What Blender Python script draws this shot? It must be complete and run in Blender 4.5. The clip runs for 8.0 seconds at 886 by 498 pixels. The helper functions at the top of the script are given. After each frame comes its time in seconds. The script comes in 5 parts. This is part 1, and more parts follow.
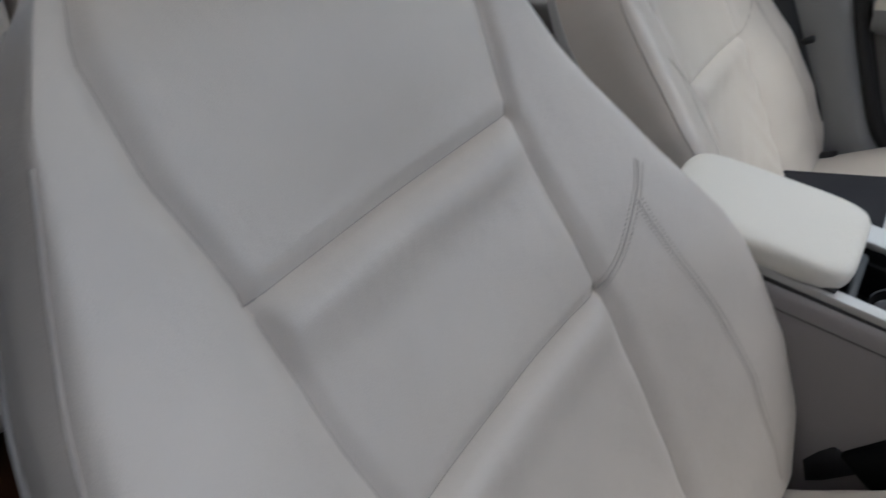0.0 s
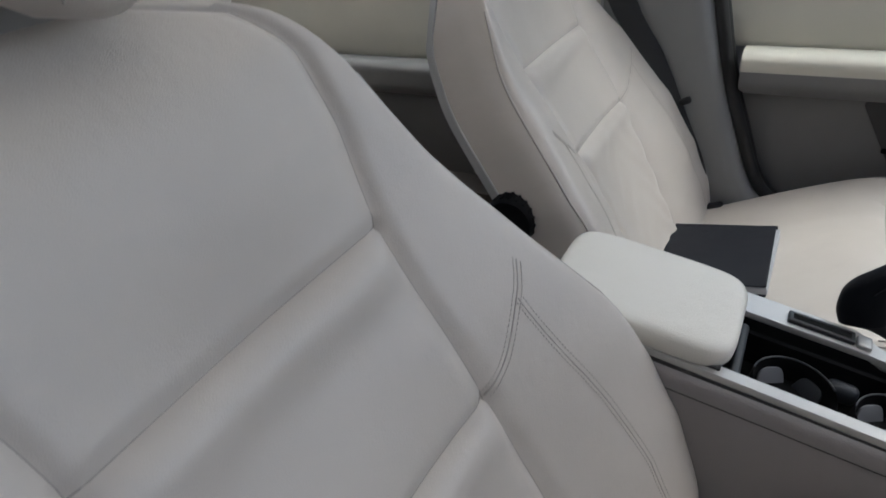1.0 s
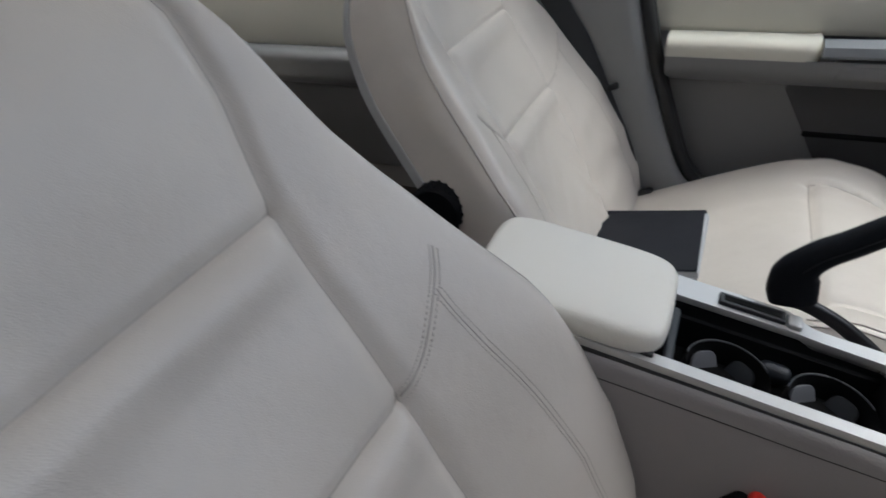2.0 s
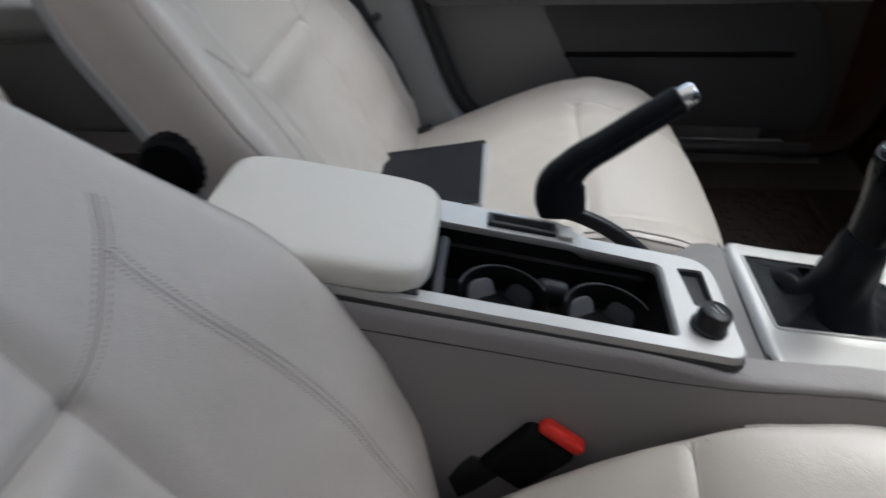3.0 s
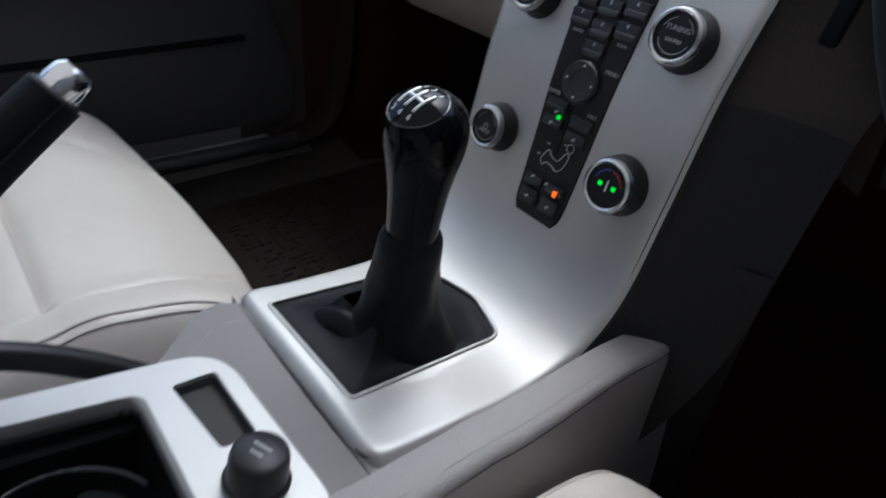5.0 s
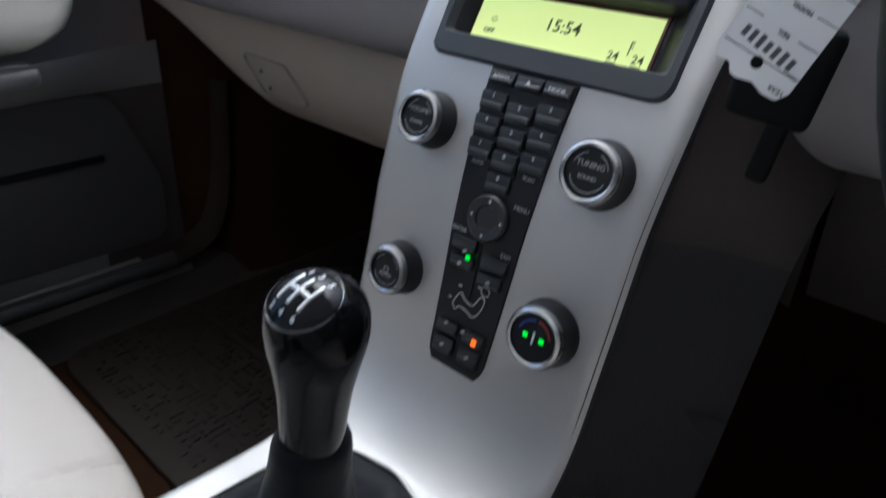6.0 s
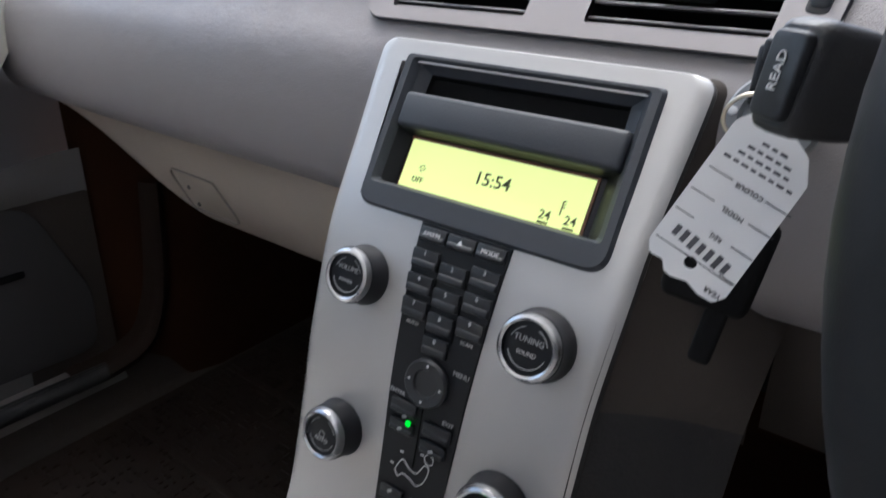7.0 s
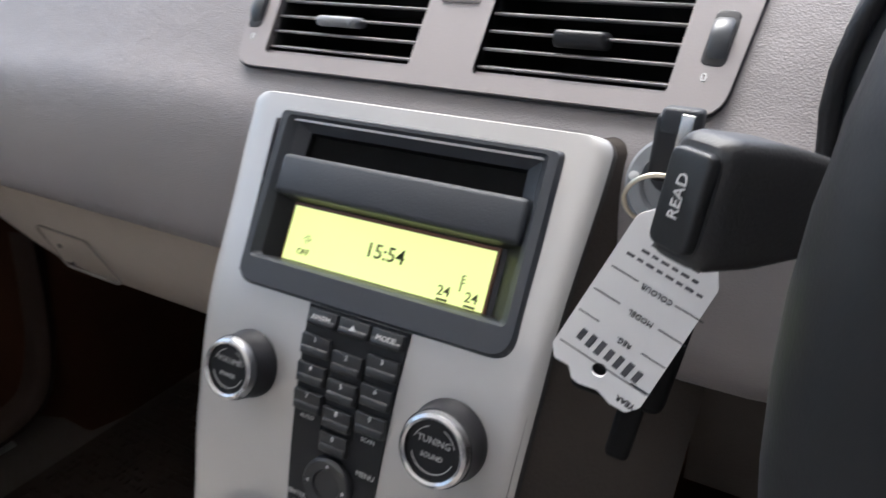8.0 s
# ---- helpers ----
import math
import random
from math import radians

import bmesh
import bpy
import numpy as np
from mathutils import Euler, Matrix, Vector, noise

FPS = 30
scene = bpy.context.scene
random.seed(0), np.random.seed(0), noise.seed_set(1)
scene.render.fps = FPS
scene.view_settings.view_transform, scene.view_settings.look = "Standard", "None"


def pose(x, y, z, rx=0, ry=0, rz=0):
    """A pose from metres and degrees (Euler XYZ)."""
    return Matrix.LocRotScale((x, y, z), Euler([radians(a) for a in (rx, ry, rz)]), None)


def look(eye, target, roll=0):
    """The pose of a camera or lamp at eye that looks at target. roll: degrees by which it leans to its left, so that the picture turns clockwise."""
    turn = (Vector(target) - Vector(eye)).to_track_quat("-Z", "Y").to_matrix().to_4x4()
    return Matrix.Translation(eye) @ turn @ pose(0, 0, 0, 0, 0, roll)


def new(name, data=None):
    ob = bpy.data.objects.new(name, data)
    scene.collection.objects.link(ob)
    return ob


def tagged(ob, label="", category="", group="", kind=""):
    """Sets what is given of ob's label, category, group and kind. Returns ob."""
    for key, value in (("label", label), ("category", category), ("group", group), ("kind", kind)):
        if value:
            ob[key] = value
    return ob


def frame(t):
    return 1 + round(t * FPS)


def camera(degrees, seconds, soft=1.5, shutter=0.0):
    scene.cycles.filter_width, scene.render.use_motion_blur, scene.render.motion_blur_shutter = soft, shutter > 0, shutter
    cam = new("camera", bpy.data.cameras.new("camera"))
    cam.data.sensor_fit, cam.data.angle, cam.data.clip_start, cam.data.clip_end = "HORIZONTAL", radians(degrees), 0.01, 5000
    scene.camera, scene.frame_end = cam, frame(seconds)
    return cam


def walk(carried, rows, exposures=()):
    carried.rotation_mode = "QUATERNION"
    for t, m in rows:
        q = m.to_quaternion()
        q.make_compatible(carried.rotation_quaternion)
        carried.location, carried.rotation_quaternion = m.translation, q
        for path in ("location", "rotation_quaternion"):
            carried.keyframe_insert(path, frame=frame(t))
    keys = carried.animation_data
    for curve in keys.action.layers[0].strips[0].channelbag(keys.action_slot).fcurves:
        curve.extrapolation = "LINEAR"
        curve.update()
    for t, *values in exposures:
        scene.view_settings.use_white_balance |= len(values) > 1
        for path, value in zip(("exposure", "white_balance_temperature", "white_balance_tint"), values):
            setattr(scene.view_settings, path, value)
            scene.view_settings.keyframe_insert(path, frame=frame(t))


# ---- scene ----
cam = camera(68.7, 8.0, 1.5, 0.5)
PATH = [
    (0, (0.66, -0.512, 0.896), (-0.595, -1.555, -0.261), -6.7),
    (0.5, (0.626, -0.504, 0.909), (-0.748, -1.437, -0.204), -6.0),
    (1, (0.602, -0.5, 0.925), (-0.84, -1.387, -0.139), -6.4),
    (1.2, (0.597, -0.501, 0.932), (-0.858, -1.378, -0.123), -6.7),
    (2.3, (0.542, -0.492, 0.87), (-0.996, -1.109, -0.249), -4.1),
    (2.5, (0.526, -0.482, 0.857), (-1.026, -1.005, -0.291), -3.6),
    (3, (0.482, -0.457, 0.816), (-1.106, -0.648, -0.384), -2.5),
    (3.5, (0.424, -0.438, 0.78), (-1.111, -0.29, -0.493), -1.9),
    (4, (0.356, -0.409, 0.732), (-1.112, 0.166, -0.498), 2.8),
    (4.5, (0.307, -0.386, 0.716), (-1.035, 0.482, -0.487), 4.4),
    (4.7, (0.2952, -0.3748, 0.704), (-1.003, 0.594, -0.4695), 5.1),
    (5.8, (0.219, -0.312, 0.715), (-0.921, 0.987, -0.291), 3.9),
    (6, (0.209, -0.301, 0.723), (-0.912, 1.059, -0.223), 3.7),
    (6.5, (0.193, -0.279, 0.753), (-0.9, 1.148, -0.125), 2.6),
    (7, (0.184, -0.255, 0.777), (-0.87, 1.234, -0.042), 2.3),
    (7.5, (0.182, -0.235, 0.79), (-0.837, 1.303, 0.02), 1.9),
    (8, (0.17, -0.203, 0.802), (-0.689, 1.405, -0.023), 1.1),
]
EXPOSURES = [(0.0, 0.62, 5800, 1), (2.5, 0.62, 5750, 1), (4.0, 0.42, 5400, 0), (4.7, 0.42, 5350, 1), (6.0, 0.68, 5350, 3), (8.0, 1.25, 5850, 5)]
walk(cam, [(t, look(eye, target, roll)) for t, eye, target, roll in PATH], EXPOSURES)

# ---- world and light ----
world = bpy.data.worlds.new("overcast_sky")
scene.world = world
world.use_nodes = True
wn = world.node_tree.nodes
sky = wn.new("ShaderNodeTexSky")
sky.sky_type, sky.sun_disc = "NISHITA", False
sky.sun_elevation, sky.sun_rotation = radians(66), radians(-40)
sky.air_density, sky.dust_density, sky.ozone_density = 0.7, 6.0, 0.3
world.node_tree.links.new(sky.outputs[0], wn["Background"].inputs[0])
wn["Background"].inputs[1].default_value = 0.27

sun = new("sun", bpy.data.lights.new("sun", "SUN"))
sun.data.energy, sun.data.angle, sun.data.color = 0.75, radians(40), (0.97, 0.985, 1.0)
sun.matrix_world = look((-1.1, 1.3, 4.3), (0, 0, 0.5))


# ---- materials ----
def material(name, colour, rough=0.5, metal=0.0, grain=300.0, bump=0.1, stain=0.06, stain_scale=9.0, coat=0.0, spec=0.5):
    m = bpy.data.materials.new(name)
    m.use_nodes = True
    n, l = m.node_tree.nodes, m.node_tree.links
    b = n["Principled BSDF"]
    b.inputs["Roughness"].default_value, b.inputs["Metallic"].default_value = rough, metal
    b.inputs["Coat Weight"].default_value, b.inputs["Specular IOR Level"].default_value = coat, spec
    tc = n.new("ShaderNodeTexCoord")
    big, fine = n.new("ShaderNodeTexNoise"), n.new("ShaderNodeTexNoise")
    big.inputs["Scale"].default_value, big.inputs["Detail"].default_value = stain_scale, 5
    fine.inputs["Scale"].default_value, fine.inputs["Detail"].default_value = grain, 2
    for t in (big, fine):
        l.new(tc.outputs["Object"], t.inputs["Vector"])
    mix = n.new("ShaderNodeMix")
    mix.data_type = "RGBA"
    mix.inputs[6].default_value = (*[c * (1 - stain) for c in colour], 1)
    mix.inputs[7].default_value = (*[min(1, c * (1 + stain)) for c in colour], 1)
    l.new(big.outputs[0], mix.inputs[0])
    l.new(mix.outputs[2], b.inputs["Base Color"])
    mr = n.new("ShaderNodeMapRange")
    mr.inputs[3].default_value, mr.inputs[4].default_value = max(0, rough - 0.08), min(1, rough + 0.08)
    l.new(big.outputs[0], mr.inputs[0])
    l.new(mr.outputs[0], b.inputs["Roughness"])
    if bump:
        bp = n.new("ShaderNodeBump")
        bp.inputs["Strength"].default_value, bp.inputs["Distance"].default_value = bump, 0.001
        l.new(fine.outputs[0], bp.inputs["Height"])
        l.new(bp.outputs[0], b.inputs["Normal"])
    return m


def pebbled(name, colour, rough, cells, bump, stain=0.06, spec=0.5):
    """Leather or moulded plastic with a pebble grain."""
    m = material(name, colour, rough, 0, 40, 0, stain, spec=spec)
    n, l = m.node_tree.nodes, m.node_tree.links
    tc = next(x for x in n if x.type == "TEX_COORD")
    v, nz = n.new("ShaderNodeTexVoronoi"), n.new("ShaderNodeTexNoise")
    v.inputs["Scale"].default_value, nz.inputs["Scale"].default_value, nz.inputs["Detail"].default_value = cells, 14, 4
    l.new(tc.outputs["Object"], v.inputs["Vector"])
    l.new(tc.outputs["Object"], nz.inputs["Vector"])
    b1, b2 = n.new("ShaderNodeBump"), n.new("ShaderNodeBump")
    b1.inputs["Strength"].default_value, b1.inputs["Distance"].default_value = bump, 0.0006
    b2.inputs["Strength"].default_value, b2.inputs["Distance"].default_value = 0.22, 0.012
    l.new(v.outputs["Distance"], b1.inputs["Height"])
    l.new(nz.outputs[0], b2.inputs["Height"])
    l.new(b2.outputs[0], b1.inputs["Normal"])
    l.new(b1.outputs[0], n["Principled BSDF"].inputs["Normal"])
    return m


def glow(name, colour, strength):
    m = bpy.data.materials.new(name)
    m.use_nodes = True
    b = m.node_tree.nodes["Principled BSDF"]
    b.inputs["Base Color"].default_value = (*colour, 1)
    b.inputs["Emission Color"].default_value = (*colour, 1)
    b.inputs["Emission Strength"].default_value = strength
    return m


LEATHER = pebbled("cream_leather", (0.55, 0.508, 0.465), 0.37, 900, 0.22, 0.09)
STITCH = material("grey_beige_seam", (0.40, 0.37, 0.34), 0.8, 0, 900, 0.3)
THREAD = material("beige_thread", (0.46, 0.43, 0.395), 0.8, 0, 900, 0.3)
SEATBACK = pebbled("grey_leather_side", (0.365, 0.362, 0.36), 0.5, 900, 0.2)
DASH = pebbled("taupe_grey_dash", (0.225, 0.207, 0.208), 0.43, 1100, 0.35, 0.04)
CONSOLE = pebbled("taupe_grey_plastic", (0.255, 0.236, 0.239), 0.55, 600, 0.35, 0.05)
LOWER = pebbled("beige_plastic", (0.27, 0.232, 0.195), 0.55, 500, 0.3, 0.05)
PILLAR = material("pale_grey_trim", (0.21, 0.21, 0.213), 0.6, 0, 500, 0.1)
DOORGREY = material("grey_door_trim", (0.155, 0.152, 0.151), 0.6, 0, 500, 0.15)
DOORDARK = material("dark_grey_door_pocket", (0.04, 0.039, 0.04), 0.6, 0, 500, 0.15)
SILVER = material("satin_silver_paint", (0.47, 0.463, 0.453), 0.50, 0.70, 1500, 0.04, 0.03)
CHROME = material("chrome", (0.85, 0.85, 0.86), 0.14, 1.0, 800, 0.01, 0.02)
BLACK = material("black_plastic", (0.013, 0.013, 0.015), 0.40, 0, 700, 0.1, spec=0.35)
BLUEBLACK = material("slate_plastic", (0.026, 0.030, 0.037), 0.55, 0, 900, 0.12)
KEYBLACK = material("soft_black_key", (0.010, 0.0105, 0.012), 0.5, 0, 900, 0.08, spec=0.25)
# near black stands in for the shade inside ducts, slots and gaps
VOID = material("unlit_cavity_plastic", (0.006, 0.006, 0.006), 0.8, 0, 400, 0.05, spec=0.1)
TRAYBLACK = material("matt_black_plastic", (0.0055, 0.0055, 0.006), 0.7, 0, 400, 0.08, spec=0.12)
GLOSS = material("gloss_black_knob", (0.003, 0.003, 0.004), 0.10, 0, 500, 0.01, 0.05, spec=0.16)
BOOT = pebbled("black_boot_leather", (0.007, 0.008, 0.0105), 0.5, 900, 0.2, 0.06, 0.13)
RUBBER = material("black_rubber", (0.012, 0.012, 0.012), 0.7, 0, 300, 0.1)
CARPET = material("dark_brown_carpet", (0.028, 0.012, 0.006), 0.95, 0, 900, 0.9, 0.3, spec=0.08)
MAT = material("ribbed_rubber_mat", (0.018, 0.011, 0.0075), 0.7, 0, 300, 0.3, 0.2, spec=0.3)
WHITE = material("white_card", (0.86, 0.86, 0.86), 0.5, 0, 300, 0.05, 0.03)
PRINT = material("pale_print", (0.60, 0.60, 0.60), 0.6, 0, 300, 0)
INK = material("black_ink", (0.02, 0.02, 0.025), 0.6, 0, 300, 0)
LCDINK = material("lcd_ink", (0.05, 0.06, 0.01), 0.5, 0, 300, 0)
RED = material("red_button_plastic", (0.78, 0.03, 0.018), 0.45, 0, 300, 0.05)
HEADLINER = material("pale_headliner", (0.64, 0.62, 0.59), 0.9, 0, 900, 0.2)
PAINT = material("silver_car_paint", (0.4, 0.4, 0.42), 0.3, 0.5, 900, 0.02)
CONCRETE = material("grey_concrete", (0.22, 0.218, 0.214), 0.9, 0, 80, 0.8, 0.3)
BLOCKERGREY = material("light_blocker_grey", (0.085, 0.085, 0.087), 0.9, 0, 60, 0.8, 0.3)
STEEL = material("steel", (0.6, 0.58, 0.55), 0.25, 1.0, 500, 0.02)
SILL = material("pale_sill_plastic", (0.15, 0.138, 0.130), 0.6, 0, 500, 0.1)
DOORMID = material("mid_grey_door_trim", (0.17, 0.168, 0.17), 0.55, 0, 500, 0.12)
DOORCREAM = pebbled("cream_door_trim", (0.56, 0.54, 0.47), 0.5, 700, 0.2)
VENTGREY = material("smooth_taupe_plastic", (0.25, 0.228, 0.228), 0.42, 0, 900, 0.08, 0.03)
DUCT = material("dark_duct_plastic", (0.012, 0.012, 0.012), 0.6, 0, 500, 0.05)
# dark slat grey, lightened to stand in for light along the edges
SLAT = material("lit_slat_plastic", (0.19, 0.18, 0.18), 0.35, 0, 500, 0.03)
# pale grey carries the reflected light on the cup tongues
LITCUPGREY = material("lit_sprung_plastic", (0.15, 0.155, 0.17), 0.35, 0, 500, 0.05)
SLATE_SHEEN = material("slate_wheel", (0.05, 0.054, 0.06), 0.3, 0, 500, 0.05)
RINGGREY = material("slate_grey_ring", (0.20, 0.21, 0.225), 0.4, 0, 500, 0.05)
PALE = material("pale_white_print", (0.62, 0.62, 0.62), 0.6, 0, 300, 0)
FAINT = material("faint_grey_print", (0.36, 0.36, 0.36), 0.6, 0, 300, 0)
HAZARD = material("dull_red_print", (0.35, 0.12, 0.11), 0.5, 0, 300, 0)
BLUEPRINT = material("blue_print", (0.02, 0.05, 0.3), 0.5, 0, 300, 0)
REDPRINT = material("red_print", (0.3, 0.02, 0.02), 0.5, 0, 300, 0)
AMBER = material("dark_amber_plastic", (0.10, 0.03, 0.008), 0.4, 0, 300, 0)
GAPGREY = material("shadow_gap_plastic", (0.03, 0.028, 0.028), 0.7, 0, 300, 0.05)
SATIN = material("satin_chrome", (0.55, 0.55, 0.56), 0.27, 1.0, 800, 0.01, 0.02)
KEYTOP = material("soft_key_top", (0.012, 0.013, 0.015), 0.45, 0, 900, 0.06)
DECK = material("smooth_grey_deck", (0.20, 0.19, 0.192), 0.5, 0, 900, 0.08, 0.03)
ARMLEATHER = pebbled("pale_cream_leather", (0.70, 0.675, 0.62), 0.42, 800, 0.35, 0.03)
CHROMEDARK = material("dark_chrome", (0.12, 0.12, 0.125), 0.15, 1.0, 500, 0.01, 0.02)
PALEMETAL = material("silver_inlay", (0.75, 0.75, 0.76), 0.3, 0.6, 500, 0.01, 0.02)
WALLET = pebbled("black_leatherette", (0.010, 0.011, 0.016), 0.7, 600, 0.3, 0.06, 0.25)
PAGES = material("pale_page_edges", (0.42, 0.43, 0.46), 0.7, 0, 500, 0.2)
STALK = material("black_stalk_plastic", (0.022, 0.022, 0.023), 0.5, 0, 900, 0.15)
STEELWARM = material("warm_steel", (0.62, 0.56, 0.46), 0.3, 1.0, 500, 0.02)
PENINK = material("pen_ink", (0.10, 0.10, 0.11), 0.6, 0, 300, 0)
LATCHDARK = material("latch_groove_plastic", (0.19, 0.17, 0.15), 0.6, 0, 300, 0.05)
# console taupe with the shade beside the footwell put into its colour
FLANK = pebbled("shade_darkened_taupe_plastic", (0.021, 0.020, 0.0205), 0.8, 500, 0.3, 0.05, 0.3)
BROWNTRIM = pebbled("brown_grey_trim", (0.020, 0.013, 0.010), 0.7, 500, 0.3, 0.05, 0.12)
# trim plastic darkened to stand in for footwell shade
DIMBROWN = pebbled("shade_dimmed_plastic", (0.045, 0.038, 0.033), 0.8, 500, 0.3, 0.05, 0.2)
RIMLEATHER = pebbled("black_rim_leather", (0.012, 0.0125, 0.0135), 0.5, 1500, 0.06, 0.06, 0.25)
LCD = glow("lcd_backlight", (0.62, 0.67, 0.22), 0.55)
GREENLED = glow("green_led", (0.03, 0.75, 0.02), 0.6)
ORANGELED = glow("orange_led", (1.0, 0.13, 0.0), 0.75)
GLASS = bpy.data.materials.new("window_glass")
GLASS.use_nodes = True
_g = GLASS.node_tree.nodes["Principled BSDF"]
_g.inputs["Transmission Weight"].default_value, _g.inputs["Roughness"].default_value = 1.0, 0.0
_g.inputs["Base Color"].default_value = (0.9, 0.95, 0.93, 1)


# ---- builders ----
def V(*a):
    return Vector(a)


def thing(name, at, label, category, group="", kind=""):
    e = new(name)
    e.empty_display_size = 0.02
    e.location = at
    return tagged(e, label, category, group, kind)


def part(name, bm, mat, parent=None, label="", smooth=True):
    """Links a bmesh, built in world coordinates, as one mesh under a thing or a part."""
    me = bpy.data.meshes.new(name)
    bm.normal_update()
    bm.to_mesh(me)
    bm.free()
    me.materials.append(mat)
    for p in me.polygons:
        p.use_smooth = smooth
    ob = new(name, me)
    if parent is not None:
        ob.parent = parent
        root = parent
        at = root.location.copy()
        while root.parent is not None:
            root = root.parent
            at = root.location.copy()
        if parent.parent is None and parent.type == "EMPTY":
            ob.matrix_parent_inverse = Matrix.Translation(-at)
    if label:
        ob["label"] = label
    if smooth:
        mod = ob.modifiers.new("edges", "EDGE_SPLIT")
        mod.split_angle = radians(38)
    return ob


def structure(name, bm, mat, label="", smooth=False):
    return tagged(part(name, bm, mat, None, "", smooth), label, "", "", "structure")


def box(size, m=None, bevel=0.0, seg=3, bm=None):
    b = bmesh.new()
    bmesh.ops.create_cube(b, size=1.0)
    for v in b.verts:
        v.co = Vector((v.co.x * size[0], v.co.y * size[1], v.co.z * size[2]))
    if bevel:
        bmesh.ops.bevel(b, geom=list(b.edges), offset=bevel, segments=seg, profile=0.5, affect="EDGES")
    return done(b, m, bm)


def done(b, m=None, bm=None):
    if m is not None:
        b.transform(m)
    if bm is None:
        return b
    me = bpy.data.meshes.new("t")
    b.to_mesh(me)
    b.free()
    bm.from_mesh(me)
    bpy.data.meshes.remove(me)
    return bm


def skin(rows, closed=False, caps=False, bm=None):
    """A sheet through rows of points; closed: each row is a ring."""
    b = bmesh.new() if bm is None else bm
    vs = [[b.verts.new(p) for p in r] for r in rows]
    n = len(rows[0])
    for i in range(len(rows) - 1):
        for j in range(n if closed else n - 1):
            k = (j + 1) % n
            b.faces.new((vs[i][j], vs[i][k], vs[i + 1][k], vs[i + 1][j]))
    if caps:
        b.faces.new(list(reversed(vs[0])))
        b.faces.new(vs[-1])
    return b


def lathe(profile, m=None, n=32, bm=None, cap=True):
    """profile: (radius, height) from bottom to top round z."""
    rows = [[V(r * math.cos(2 * math.pi * k / n), r * math.sin(2 * math.pi * k / n), h) for k in range(n)] for r, h in profile]
    b = skin(rows, True, cap)
    return done(b, m, bm)


def tube(path, r, n=8, closed=False, bm=None):
    """A tube along points; r: a radius, or one per point."""
    n = n if (isinstance(r, float) and r < 0.0007) else max(n, 10)
    pts = [Vector(p) for p in path]
    rs = r if isinstance(r, (list, tuple)) else [r] * len(pts)
    rows = []
    up = Vector((0.13, 0.21, 0.97))
    for i, p in enumerate(pts):
        a = pts[i - 1] if (i > 0 or closed) else p
        c = pts[(i + 1) % len(pts)] if (i < len(pts) - 1 or closed) else p
        d = (c - a).normalized()
        x = d.cross(up).normalized()
        y = d.cross(x)
        rows.append([p + rs[i] * (math.cos(2 * math.pi * k / n) * x + math.sin(2 * math.pi * k / n) * y) for k in range(n)])
    if closed:
        rows.append(rows[0])
        b = skin(rows, True, False, bm)
        bmesh.ops.remove_doubles(b, verts=list(b.verts), dist=1e-6)
        return b
    return skin(rows, True, True, bm)


def smoothed(points, n):
    """n points along a Catmull-Rom curve through the given ones."""
    p = [Vector(q) for q in points]
    p = [2 * p[0] - p[1]] + p + [2 * p[-1] - p[-2]]
    out = []
    for i in range(n):
        t = i / (n - 1) * (len(p) - 3)
        k = min(int(t), len(p) - 4)
        f = t - k
        a, b, c, d = p[k:k + 4]
        out.append(0.5 * (2 * b + (c - a) * f + (2 * a - 5 * b + 4 * c - d) * f * f + (3 * b - a - 3 * c + d) * f ** 3))
    return out


def prism(outline, depth, m=None, bevel=0.0, seg=3, bm=None):
    """A plate: outline (x, y) counter-clockwise, from z = -depth to 0, with its top edges rounded."""
    b = bmesh.new()
    top = b.faces.new([b.verts.new((x, y, 0)) for x, y in outline])
    r = bmesh.ops.extrude_face_region(b, geom=[top])
    low = [v for v in r["geom"] if isinstance(v, bmesh.types.BMVert)]
    for v in low:
        v.co.z -= depth
    bmesh.ops.recalc_face_normals(b, faces=list(b.faces))
    if bevel:
        es = [e for e in b.edges if all(abs(v.co.z) < 1e-9 for v in e.verts)]
        bmesh.ops.bevel(b, geom=es, offset=bevel, segments=seg, profile=0.5, affect="EDGES")
    return done(b, m, bm)


def rounded(corners, r, n=5):
    """An outline with its corners rounded by r (one number, or one per corner)."""
    out = []
    k = len(corners)
    rs = r if isinstance(r, (list, tuple)) else [r] * k
    for i in range(k):
        a, b, c = (Vector((*corners[(i + j) % k], 0)) for j in (-1, 0, 1))
        u, w = (a - b).normalized(), (c - b).normalized()
        half = u.angle(w) / 2
        d = min(rs[i] / math.tan(half), (a - b).length * 0.49, (c - b).length * 0.49)
        p, q = b + u * d, b + w * d
        for s in range(n + 1):
            t = s / n
            pt = (1 - t) ** 2 * p + 2 * t * (1 - t) * b + t * t * q
            out.append((pt.x, pt.y))
    return out


